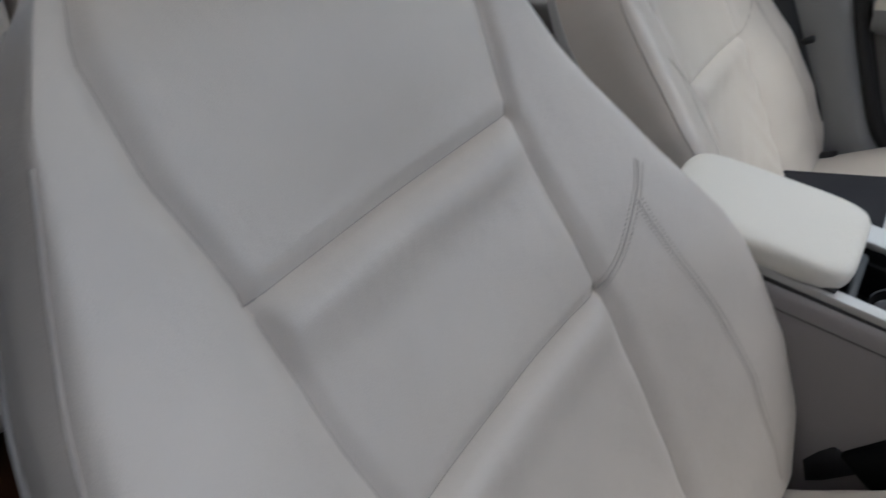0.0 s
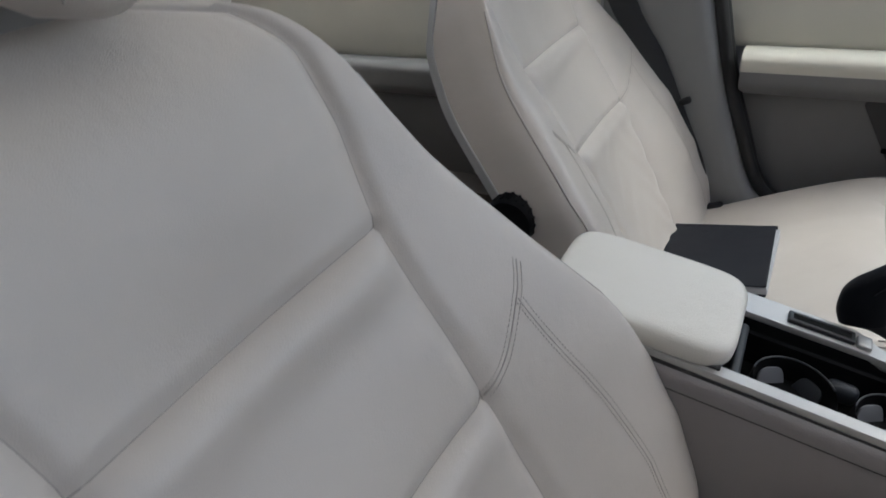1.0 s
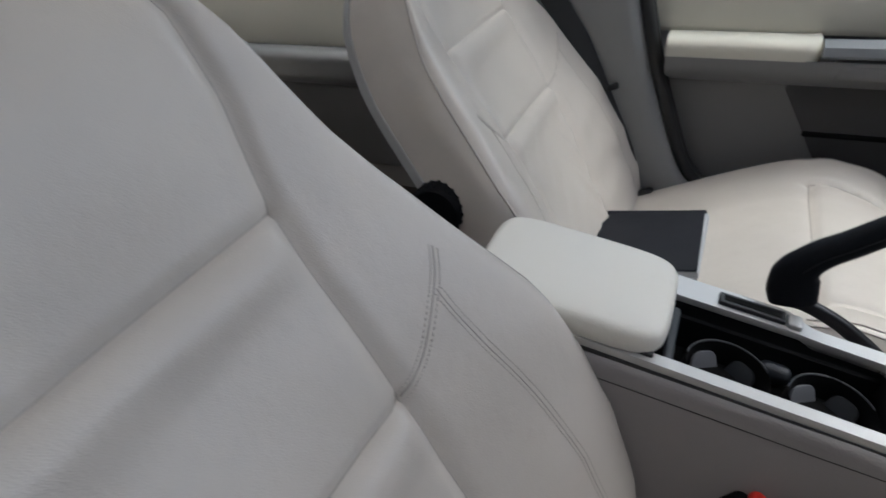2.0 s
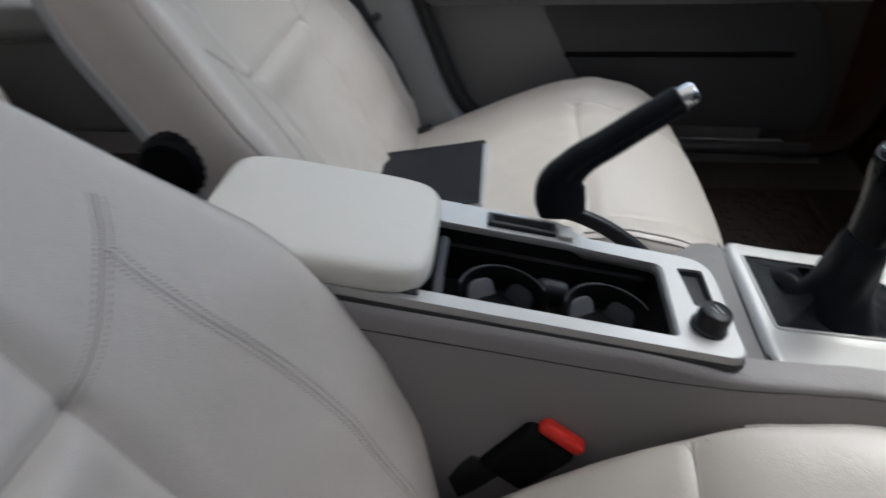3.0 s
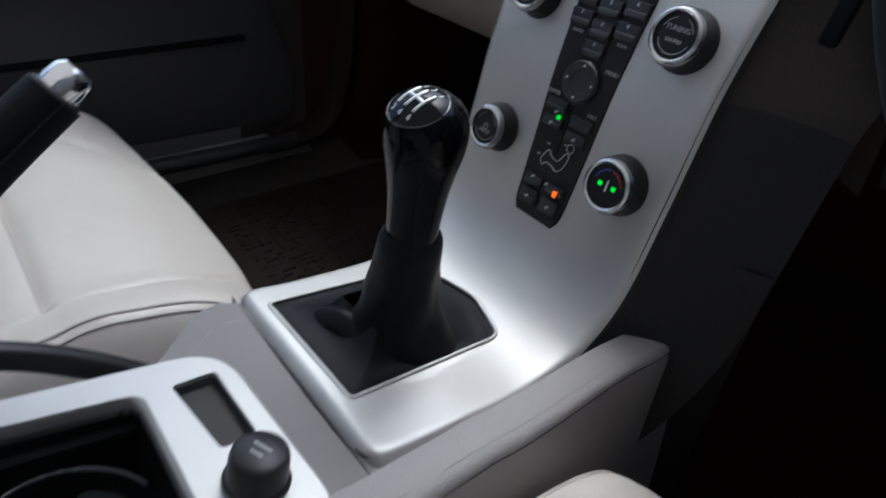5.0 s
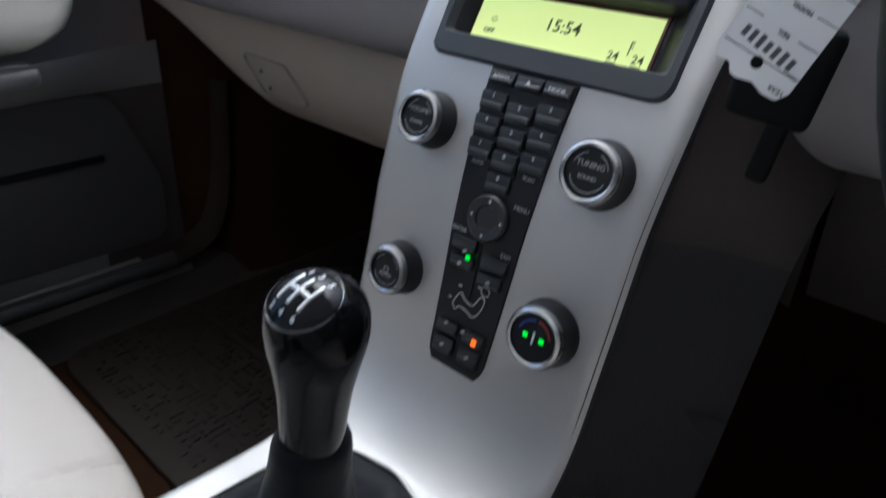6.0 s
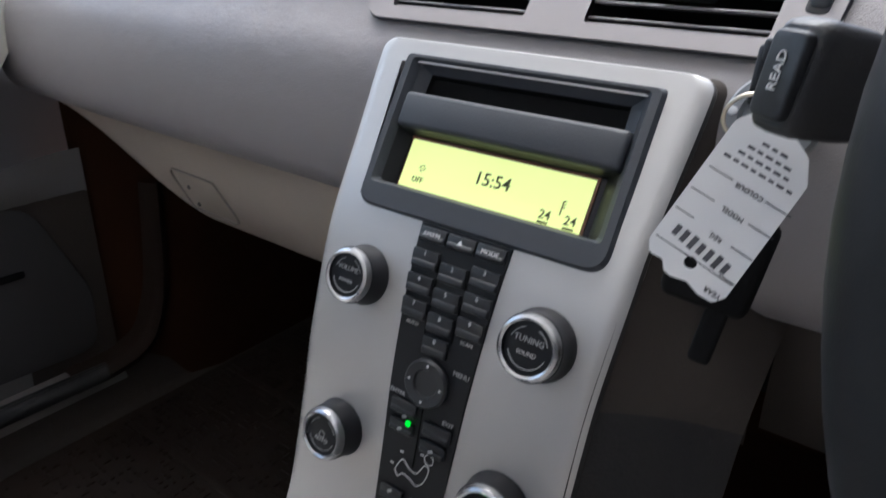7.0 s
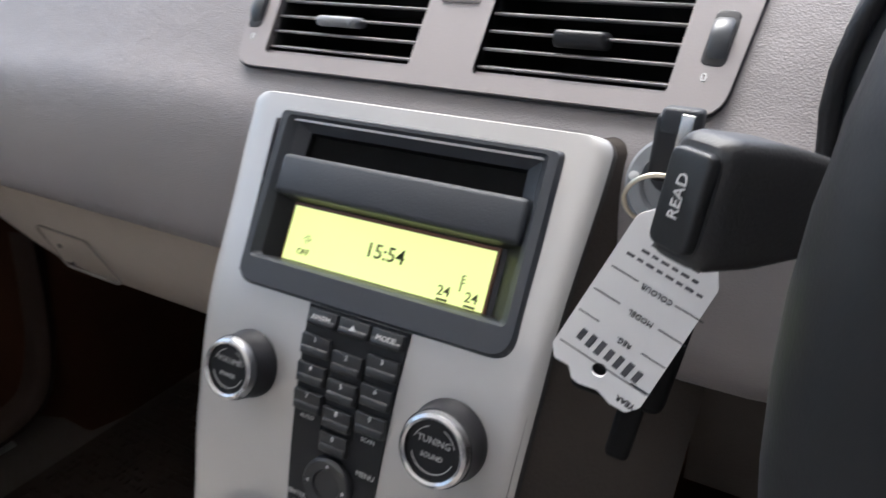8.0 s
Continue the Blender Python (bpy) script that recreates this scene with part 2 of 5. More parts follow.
def ring(outer, inner, depth, m=None, bevel=0.0, bm=None):
    """A frame between two outlines with the same number of points."""
    b = bmesh.new()
    n = len(outer)
    o1 = [b.verts.new((x, y, -bevel)) for x, y in outer]
    cx, cy = sum(p[0] for p in outer) / n, sum(p[1] for p in outer) / n

    def inset(p, d):
        v = Vector((cx - p[0], cy - p[1]))
        return (p[0] + v.x / v.length * d, p[1] + v.y / v.length * d)
    o2 = [b.verts.new((*inset(p, bevel), 0)) for p in outer]
    i2 = [b.verts.new((*inset(p, -bevel), 0)) for p in inner]
    i1 = [b.verts.new((x, y, -bevel)) for x, y in inner]
    o0 = [b.verts.new((x, y, -depth)) for x, y in outer]
    i0 = [b.verts.new((x, y, -depth)) for x, y in inner]
    loops = [o0, o1, o2, i2, i1, i0]
    for a, c in zip(loops, loops[1:] + loops[:1]):
        for k in range(n):
            j = (k + 1) % n
            b.faces.new((a[k], a[j], c[j], c[k]))
    bmesh.ops.recalc_face_normals(b, faces=list(b.faces))
    return done(b, m, bm)


def cut_through(bm, tool):
    """The first solid less the second."""
    obs = []
    for b in (bm, tool):
        me = bpy.data.meshes.new("t")
        bmesh.ops.recalc_face_normals(b, faces=list(b.faces))
        b.to_mesh(me)
        b.free()
        obs.append(new("t", me))
    mod = obs[0].modifiers.new("cut", "BOOLEAN")
    mod.object, mod.operation, mod.solver = obs[1], "DIFFERENCE", "EXACT"
    made = bpy.data.meshes.new_from_object(obs[0].evaluated_get(bpy.context.evaluated_depsgraph_get()))
    out = bmesh.new()
    out.from_mesh(made)
    for o in obs:
        bpy.data.objects.remove(o)
    bpy.data.meshes.remove(made)
    return out


def words(text, size, m, mat, parent, name="lettering", depth=0.0002):
    cu = bpy.data.curves.new(name, "FONT")
    cu.body, cu.size, cu.extrude, cu.align_x, cu.align_y = text, size, depth, "CENTER", "CENTER"
    cu.resolution_u = 2
    cu.offset = size * 0.004 if mat is LCDINK else 0.0
    tmp = bpy.data.objects.new("t", cu)
    scene.collection.objects.link(tmp)
    me = bpy.data.meshes.new_from_object(tmp.evaluated_get(bpy.context.evaluated_depsgraph_get()))
    bpy.data.objects.remove(tmp)
    bpy.data.curves.remove(cu)
    b = bmesh.new()
    b.from_mesh(me)
    bpy.data.meshes.remove(me)
    b.transform(m)
    return part(name, b, mat, parent, "", False)


def axes(o, x, y):
    """A frame at o with its x along x and its y near y."""
    x = Vector(x).normalized()
    z = x.cross(Vector(y)).normalized()
    y = z.cross(x)
    return Matrix.Translation(o) @ Matrix((x, y, z)).transposed().to_4x4()


def step(a, b, t):
    t = min(1, max(0, (t - a) / (b - a)))
    return t * t * (3 - 2 * t)


def curve_at(table, t):
    """Smooth value of a table of (t, value)."""
    for (a, x), (b, y) in zip(table, table[1:]):
        if t <= b:
            return x + (y - x) * step(a, b, max(a, t))
    return table[-1][1]


def line_at(table, t):
    for (a, x), (b, y) in zip(table, table[1:]):
        if t <= b:
            return x + (y - x) * (max(a, t) - a) / (b - a)
    return table[-1][1]


# ---- shell of the car ----
FLOOR = 0.12

structure("ground", box((400, 400, 0.1), pose(0, 0, -0.3)), CONCRETE, "grey concrete ground outside the car")
structure("floor", box((1.46, 3.1, 0.05), pose(0, -0.55, FLOOR - 0.026)), CARPET, "dark carpeted car floor")
structure("wall_front", box((1.5, 0.05, 0.80), pose(0, 0.72, FLOOR + 0.36)), CARPET, "dark carpeted bulkhead of the footwell")
structure("wall_rear", box((1.5, 0.06, 0.95), pose(0, -2.03, 0.58)), DOORGREY, "grey trim behind the rear seat")
roof = skin([[V(x, y, 1.34 - 0.06 * (x / 0.7) ** 2 - 0.05 * ((y + 0.75) / 0.9) ** 2) for x in np.linspace(-0.66, 0.66, 13)] for y in np.linspace(-1.95, 0.10, 13)])
bmesh.ops.solidify(roof, geom=list(roof.faces), thickness=0.03)
structure("ceiling", roof, HEADLINER, "pale fabric headliner", True)
for sx in (-1, 1):
    for (y0, z0, y1, z1, w) in ((0.66, 0.86, 0.06, 1.27, 0.16), (-0.78, 0.60, -0.86, 1.28, 0.13), (-1.86, 0.80, -1.60, 1.27, 0.22)):
        p = skin([[V(sx * (0.735 - 0.07 * t), y0 + (y1 - y0) * t + dy * w / 2 * (1 - 0.2 * t), z0 + (z1 - z0) * t) for dy in (-1, 1)] for t in np.linspace(0, 1, 7)])
        bmesh.ops.solidify(p, geom=list(p.faces), thickness=0.04)
        structure("pillar", p, PILLAR, "pale grey roof pillar trim", True)
    structure("roof_rail", tube(smoothed([(sx * 0.665, 0.10, 1.25), (sx * 0.67, -0.8, 1.29), (sx * 0.665, -1.75, 1.24)], 16), 0.03, 8), HEADLINER, "pale roof rail trim", True)
# sills: a pale scuff plate over a grey step down to the carpet
for sx in (-1, 1):
    structure("sill", skin([[V(sx * x, y, z) for x, z in ((0.678, 0.172), (0.683, 0.180), (0.688, 0.200), (0.694, 0.214), (0.702, 0.222), (0.74, 0.222), (0.745, 0.10))] for y in np.linspace(-1.9, 0.14, 14)]), SILL, "pale grey plastic door sill", True)
    structure("sill_carpet", skin([[V(sx * x, y, z) for x, z in ((0.650, 0.121), (0.660, 0.126), (0.668, 0.140), (0.678, 0.172), (0.70, 0.20))] for y in np.linspace(-1.9, 0.7, 14)]), DIMBROWN, "dark brown grey trim below the sill", True)
# added unseen door walls close the driver's side, heights set to shape the light
for y0, y1, top in ((-2.0, -0.80, 1.0), (-0.80, -0.26, 0.42), (-0.26, 0.75, 0.95)):
    structure("light_wall_right", box((0.05, y1 - y0 - 0.002, top - 0.14), pose(0.765, (y0 + y1) / 2, (top + 0.14) / 2)), DOORGREY, "added unseen grey wall shaping light from the driver's side")
# added wall, never in view, that blocks sky light from the driver's side
structure("unseen_light_blocker", box((0.2, 9.0, 2.8), pose(1.32, -0.5, 1.1)), BLOCKERGREY, "added unseen grey wall that blocks light from the driver's side")
# side of the footwell ahead of the passenger door
structure("kick_panel", skin([[V(-0.70 + 0.04 * step(0.15, 0.26, y), y, z) for y in np.linspace(0.13, 0.72, 12)] for z in np.linspace(0.10, 0.62, 5)]), CARPET, "dark kick panel beside the footwell", True)

# trim that carries the sill forward and up the side of the footwell
kt = smoothed([(0, 0.06, 0.205), (0, 0.115, 0.206), (0, 0.155, 0.214), (0, 0.185, 0.240), (0, 0.205, 0.300), (0, 0.214, 0.380), (0, 0.220, 0.47)], 26)
rows = []
for k, q in enumerate(kt):
    d = (kt[min(k + 1, 25)] - kt[max(k - 1, 0)]).normalized()
    side_way = V(0, -d.z, d.y)
    rows.append([V(x, q.y, q.z) + side_way * w for x, w in ((-0.700, 0.016), (-0.672, 0.014), (-0.660, 0.008), (-0.656, 0.0), (-0.660, -0.010), (-0.672, -0.018), (-0.700, -0.020))])
structure("trim", skin(rows), BROWNTRIM, "brown grey trim curving up the front of the door opening", True)


# ---- doors ----
def door(name, y0, y1, zl, label):
    """A door panel with an armrest ledge at height zl."""
    d = thing(name, (-0.74, (y0 + y1) / 2, 0.2), label, "car door", "passenger side doors")
    ym, ys = (y0 + y1) / 2, np.linspace(y0, y1, 30)

    def sheet(pts):
        return skin([[V(x + (min(x, -0.692) - x) * step(-0.06, 0.14, y), y, z) for y in ys] for x, z in pts])
    low_pts = [(-0.700, 0.205), (-0.695, 0.215), (-0.690, 0.24), (-0.690, zl - 0.075), (-0.686, zl - 0.062)]
    # front stretch of the lower panel gets a darker colour for footwell shade
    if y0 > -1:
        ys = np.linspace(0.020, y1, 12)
        part("shaded_front", sheet(low_pts), DIMBROWN, d, "front of the lower door panel, darkened for footwell shade")
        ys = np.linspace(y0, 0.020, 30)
    part("lower_panel", sheet(low_pts), DOORGREY, d, "grey moulded lower door panel")
    ys = np.linspace(y0, y1, 30)
    ys = ys if y0 < -1 else np.linspace(-0.605, y1, 30)
    part("armrest_underside", sheet([(-0.690, zl - 0.064), (-0.668, zl - 0.056), (-0.640, zl - 0.036), (-0.632, zl - 0.022), (-0.631, zl - 0.004)]), DOORMID, d, "grey strip below the armrest")
    upper = [(-0.700, zl + 0.020), (-0.694, zl + 0.032), (-0.700, zl + 0.08), (-0.705, zl + 0.16), (-0.715, zl + 0.21), (-0.735, zl + 0.222)]
    part("upper_trim", skin([[V(x, y0 + (min(y1, 0.0 + (z - 0.535) * 0.72) - y0) * k / 29, z) for k in range(30)] for x, z in upper]), DOORCREAM, d, "cream upholstered upper door trim")
    part("outer_skin", box((0.03, y1 - y0 + 0.1, 0.66), pose(-0.785, ym, 0.44)), PAINT, d, "silver painted outer door skin", False)
    part("window_sill", box((0.05, y1 - y0, 0.02), pose(-0.755, ym, zl + 0.232), 0.006), BLACK, d, "black window sill strip")
    return d


def ledge(parent, y0, y1, zl, mat, name, label):
    ys = np.linspace(y0, y1, 24)
    end = lambda y: 0.012 * (max(0, (y - (y1 - 0.02)) / 0.02) ** 2)
    pts = ((-0.631, -0.006), (-0.6285, 0.004), (-0.629, 0.014), (-0.634, 0.023), (-0.645, 0.028), (-0.68, 0.026), (-0.70, 0.022))
    b = skin([[V(x - end(y), y, zl + z) for y in ys] for x, z in pts])
    return part(name, b, mat, parent, label)


front_door = door("front_door", -0.70, 0.14, 0.535, "closed front passenger door with cream trim, slate handle and dark grey pocket")
ledge(front_door, -0.605, -0.365, 0.535, DOORCREAM, "armrest", "cream leather door armrest")
part("armrest_end", skin([[V(x, -0.365, z) for x, z in ((-0.70, 0.52), (-0.64, 0.515), (-0.629, 0.54))], [V(x, -0.365, z) for x, z in ((-0.70, 0.562), (-0.645, 0.562), (-0.634, 0.556))]]), DOORCREAM, front_door, "cream armrest end", False)
# pull handle: a silver bar over a recessed grip
bar = skin([[V(x, y, z + 0.006 * math.sin(3 * (y + 0.36))) for y in np.linspace(-0.362, -0.09, 16)] for x, z in ((-0.66, 0.538), (-0.632, 0.535), (-0.627, 0.541), (-0.630, 0.554), (-0.66, 0.560))])
part("pull_handle", bar, RINGGREY, front_door, "slate grey door pull bar")
part("grip_recess", box((0.05, 0.11, 0.032), pose(-0.654, -0.285, 0.514, 0, 0, 0), 0.012, 3), DOORGREY, front_door, "grey recessed finger grip")
part("grip_recess", box((0.05, 0.20, 0.026), pose(-0.655, -0.13, 0.516, 0, 0, 0), 0.010, 3), DOORMID, front_door, "grey lower grip moulding")
# door pocket: slanted rear edge, long slot; flat plates with the recess shade in their colour
pk = rounded([(-0.285, 0.250), (0.112, 0.238), (0.118, 0.330), (0.060, 0.475), (-0.408, 0.475)], [0.02, 0.03, 0.10, 0.06, 0.012], 6)
PKM = Matrix(((0, 0, 1, -0.6885), (1, 0, 0, 0), (0, 1, 0, 0), (0, 0, 0, 1)))
part("pocket_panel", prism(pk, 0.004, PKM @ Matrix.Translation((0, 0, 0.002)), 0.0015), DOORDARK, front_door, "grey pocket panel, darkened for the shade of its recess")
part("pocket_slot", box((0.006, 0.40, 0.010), pose(-0.6862, -0.160, 0.384, 0, 0, 0), 0.003), VOID, front_door, "near-black strip for the shade in the pocket slot")
g = part("window_glass", box((0.004, 1.3, 0.5), pose(-0.715, -0.2, 1.03, 0, 8, 0)), GLASS, front_door, "clear door glass", False)
g.visible_shadow = False
rear_door = door("rear_door", -2.0, -0.88, 0.475, "closed rear passenger door with cream trim and grey lower panel")
# grey instead of cream puts the rear shade into the armrest's colour
ledge(rear_door, -2.0, -0.88, 0.475, DOORMID, "armrest", "cream door armrest dimmed to grey for shade")
part("pocket_panel", prism(rounded([(-1.70, 0.22), (-0.95, 0.22), (-0.97, 0.405), (-1.70, 0.405)], 0.03), 0.004, PKM @ Matrix.Translation((0, 0, 0.002)), 0.0015), DOORGREY, rear_door, "dark grey lower panel")
g = part("window_glass", box((0.004, 0.85, 0.5), pose(-0.715, -1.30, 1.03, 0, 8, 0)), GLASS, rear_door, "clear door glass", False)
g.visible_shadow = False

# padded cream front end of the door trim, curving up at its front
pad_pts = ((-0.690, 0.539), (-0.662, 0.5385), (-0.648, 0.543), (-0.6415, 0.552), (-0.641, 0.562), (-0.645, 0.578), (-0.655, 0.61), (-0.668, 0.65), (-0.685, 0.70), (-0.712, 0.742), (-0.735, 0.757))
pad_front = ((0.535, -0.060), (0.541, -0.030), (0.548, -0.008), (0.560, 0.010), (0.580, 0.026), (0.60, 0.036), (0.63, 0.048), (0.66, 0.057), (0.70, 0.064), (0.76, 0.070))
pad_rows = []
for x, z in pad_pts:
    yf = line_at(pad_front, z)
    ys = [-0.088 + (yf - 0.016 + 0.088) * k / 11 for k in range(12)]
    pad_rows.append([V(x - 0.035, -0.090, z)] + [V(x, y, z) for y in ys] + [V(x - 0.003, yf - 0.008, z + 0.001), V(x - 0.010, yf - 0.001, z + 0.002), V(x - 0.03, yf + 0.002, z + 0.002)])
part("trim_end", skin(pad_rows), DOORCREAM, front_door, "padded cream front end of the door trim")
# rubber seal round the rear edge of the front door opening, and the pillar trim behind it
seal_path = smoothed([(-0.655, -0.685, 0.92), (-0.655, -0.662, 0.70), (-0.655, -0.648, 0.62), (-0.655, -0.622, 0.51), (-0.655, -0.592, 0.42), (-0.655, -0.556, 0.325), (-0.655, -0.525, 0.283), (-0.655, -0.48, 0.257), (-0.655, -0.42, 0.240), (-0.655, -0.30, 0.222), (-0.655, 0.1, 0.212)], 56)
seal = thing("door_seal", (-0.655, -0.55, 0.22), "black rubber seal round the passenger door opening", "door seal")
part("seal_strip", tube(seal_path, 0.0115, 14), RUBBER, seal)
part("seal_lip", tube([p + V(-0.010, 0.006, 0.002) for p in seal_path], 0.008, 12), RUBBER, seal)
trim = []
for p in seal_path[:36]:
    ex = 0.035 * step(0.35, 0.24, p.z)
    trim.append([V(-0.652, p.y - 0.010, p.z - 0.004), V(-0.640, p.y - 0.016, p.z - 0.007), V(-0.634, p.y - 0.028, p.z - 0.014), V(-0.634, p.y - 0.045, p.z - 0.022), V(-0.640, p.y - 0.09 - ex, p.z - 0.03), V(-0.655, -0.86, p.z - 0.03)])
structure("pillar_trim", skin(trim), PILLAR, "grey plastic lower pillar trim", True)

# seat belt on the pillar behind the passenger seat
belt = thing("seat_belt", (-0.62, -0.62, 0.24), "black seat belt hanging down the pillar beside the passenger seat", "seat belt")
bpts = smoothed([(-0.632, -0.90, 1.02), (-0.628, -0.805, 0.68), (-0.626, -0.736, 0.553), (-0.625, -0.688, 0.448), (-0.624, -0.640, 0.338), (-0.622, -0.618, 0.235)], 24)
part("webbing", skin([[p + V(0.012, -0.030 - 0.02 * step(0.40, 0.70, p.z), 0), p + V(0.0, -0.012, 0), p + V(-0.010, -0.002, 0)] for p in bpts]), RUBBER, belt, "black belt webbing")
part("stop_button", box((0.014, 0.022, 0.012), pose(-0.620, -0.690, 0.472, 25, 0, 0), 0.004), RUBBER, belt, "black belt stop")
part("anchor", box((0.02, 0.05, 0.03), pose(-0.614, -0.618, 0.255, 20, 0, 0), 0.006), BLACK, belt, "black belt anchor")

# ---- rear bench ----
bench = thing("rear_seat", (0, -1.5, FLOOR), "cream leather rear bench seat", "car seat")
part("cushion", box((1.24, 0.40, 0.18), pose(0, -1.60, 0.28, 6, 0, 0), 0.05, 5), LEATHER, bench, "cream rear cushion")
for x in (-0.40, 0.0, 0.40):
    part("backrest", box((0.39, 0.15, 0.62), pose(x, -1.80, 0.66, -20, 0, 0), 0.05, 5), LEATHER, bench, "cream rear backrest panel")
    part("headrest", box((0.24, 0.09, 0.15), pose(x, -1.93, 1.04, -15, 0, 0), 0.035, 5), LEATHER, bench, "cream rear headrest")

# floor mat with a blocky relief
mat_ob = thing("floor_mat", (-0.40, 0.15, FLOOR), "black rubber floor mat with a blocky relief in the passenger footwell", "floor mat")
part("mat_sheet", prism(rounded([(-0.655, -0.09), (-0.17, -0.09), (-0.17, 0.50), (-0.655, 0.50)], 0.05, 6), 0.006, pose(0, 0, FLOOR + 0.008), 0.002), MAT, mat_ob, "black rubber sheet")
rb = bmesh.new()
rnd = random.Random(4)
for i in range(40):
    for j in range(46):
        if rnd.random() < 0.62:
            w, h = rnd.choice(((0.010, 0.003), (0.003, 0.010), (0.006, 0.006), (0.011, 0.003)))
            box((w, h, 0.003), pose(-0.635 + i * 0.0112, -0.06 + j * 0.0116, FLOOR + 0.0085), bm=rb)
tagged(part("relief_block", rb, MAT, mat_ob, "raised rubber blocks", False), kind="stuff")
for y in (0.11, 0.29):
    part("cross_rib", box((0.44, 0.010, 0.004), pose(-0.41, y, FLOOR + 0.009), 0.0015), MAT, mat_ob)
# ---- dashboard ----
dash = thing("dashboard", (0, 0.3, 0.6), "taupe grey textured dashboard with a rounded lower lip", "dashboard")
DASH_PROFILE = [(0.165, 0.604), (0.125, 0.601), (0.100, 0.605), (0.086, 0.618), (0.080, 0.640), (0.081, 0.675), (0.090, 0.712), (0.111, 0.742), (0.142, 0.785), (0.178, 0.825), (0.235, 0.858), (0.36, 0.885), (0.78, 0.90)]
prof = smoothed([(0, y, z) for y, z in DASH_PROFILE], 60)


def dash_point(x, p):
    lift = 0.012 * step(0.16, 0.30, x) * (1 if p.z < 0.66 else 0)
    return V(x, p.y + 0.05 * max(0, abs(x) - 0.50) ** 1.2, p.z + lift)


xs = sorted(set([round(float(x), 4) for x in np.linspace(-0.74, 0.74, 38)] + [-0.1265, -0.018, 0.015, 0.1205]))
low, high = next(j for j, p in enumerate(prof) if p.z > 0.622), next(j for j, p in enumerate(prof) if p.z > 0.84)
for nm, j0, j1, lab in (("lower_lip", 0, low, "rounded lower lip"), ("front_pad", low, high, "textured front pad"), ("top_pad", high, len(prof) - 1, "top pad below the windscreen")):
    b = bmesh.new()
    grid = [[b.verts.new(dash_point(x, p)) for p in prof[j0:j1 + 1]] for x in xs]
    for i in range(len(xs) - 1):
        xm = (xs[i] + xs[i + 1]) / 2
        for j in range(j1 - j0):
            zm = (prof[j0 + j].z + prof[j0 + j + 1].z) / 2
            if 0.748 < zm < 0.798 and (-0.1265 < xm < -0.018 or 0.015 < xm < 0.1205):
                continue
            b.faces.new((grid[i][j], grid[i + 1][j], grid[i + 1][j + 1], grid[i][j + 1]))
    part(nm, b, DASH, dash, "taupe grey " + lab)

# centre vents
VM = axes((0, 0.1045, 0.737), (1, 0, 0), (0, 0.61, 0.79))          # x across, y up the vent face
vo = rounded([(-0.144, 0.0), (0.142, 0.0), (0.152, 0.088), (-0.154, 0.088)], [0.016, 0.016, 0.02, 0.02], 6)
vents = thing("vent_panel", (0, 0.11, 0.74), "taupe grey centre air vent panel with dark slats", "air vent")


def vent_outline(x0, x1, dx0, dx1):
    return rounded([(x0, 0.0095), (x1, 0.0095), (x1 + dx1, 0.073), (x0 + dx0, 0.073)], 0.004, 6)


# the face plate, cut through by the two openings
face = bmesh.new()
loops = [vo, vent_outline(-0.124, -0.021, -0.005, 0.0), vent_outline(0.018, 0.117, 0.0, 0.003)]
ed = []
for lp in loops:
    vs = [face.verts.new((x, y, 0.0025)) for x, y in lp]
    ed += [face.edges.new((vs[k], vs[(k + 1) % len(vs)])) for k in range(len(vs))]
bmesh.ops.triangle_fill(face, use_beauty=True, edges=ed)
ex = bmesh.ops.extrude_face_region(face, geom=list(face.faces))
for v in ex["geom"]:
    if isinstance(v, bmesh.types.BMVert):
        v.co.z -= 0.006
bmesh.ops.recalc_face_normals(face, faces=list(face.faces))
face.transform(VM)
part("face_plate", face, VENTGREY, vents, "smooth taupe face plate", False)
part("edge_seam", tube([VM @ V(x, y, 0.0002) for x, y in vo], 0.0011, 6, True), BLACK, vents, "dark seam round the panel")
for x0, x1, dx0, dx1 in ((-0.124, -0.021, -0.005, 0.0), (0.018, 0.117, 0.0, 0.003)):
    duct = bmesh.new()
    ol = vent_outline(x0, x1, dx0, dx1)
    skin([[VM @ V(x, y, 0.0022) for x, y in ol], [VM @ V(x, y, -0.006) for x, y in ol], [VM @ V(x * 0.98 + 0.02 * (x0 + x1) / 2, y * 0.94 + 0.002, -0.05) for x, y in ol]], True, bm=duct)
    part("duct", duct, DUCT, vents, "dark air duct")
    part("duct_back", prism(ol, 0.001, VM @ Matrix.Translation((0, 0, -0.048))), VOID, vents, "duct end coloured near black for shade", False)
    for k in range(6):
        y = 0.0172 + k * 0.0107
        t = y / 0.073
        w0, w1 = x0 + dx0 * t, x1 + dx1 * t
        part("slat", box((w1 - w0, 0.0016, 0.017), VM @ Matrix.Translation(((w0 + w1) / 2, y + 0.003, -0.0085)) @ pose(0, 0, 0, 31, 0, 0), 0.0006), SLAT, vents, "vent slat, grey raised for the light on its front edge")
# left tab is paler to stand in for the highlight on it
tabs = ((-0.079, 0.0365, 0.0062, RINGGREY), (0.070, 0.0365, 0.0088, BLACK))
for x, y, th, mt in tabs:
    part("vent_tab", box((0.027, th, 0.018), VM @ Matrix.Translation((x, y, -0.002)) @ pose(0, 0, 0, 31, 0, 0), 0.0028, 3), mt, vents, "vent adjuster tab, the left one coloured as lit")
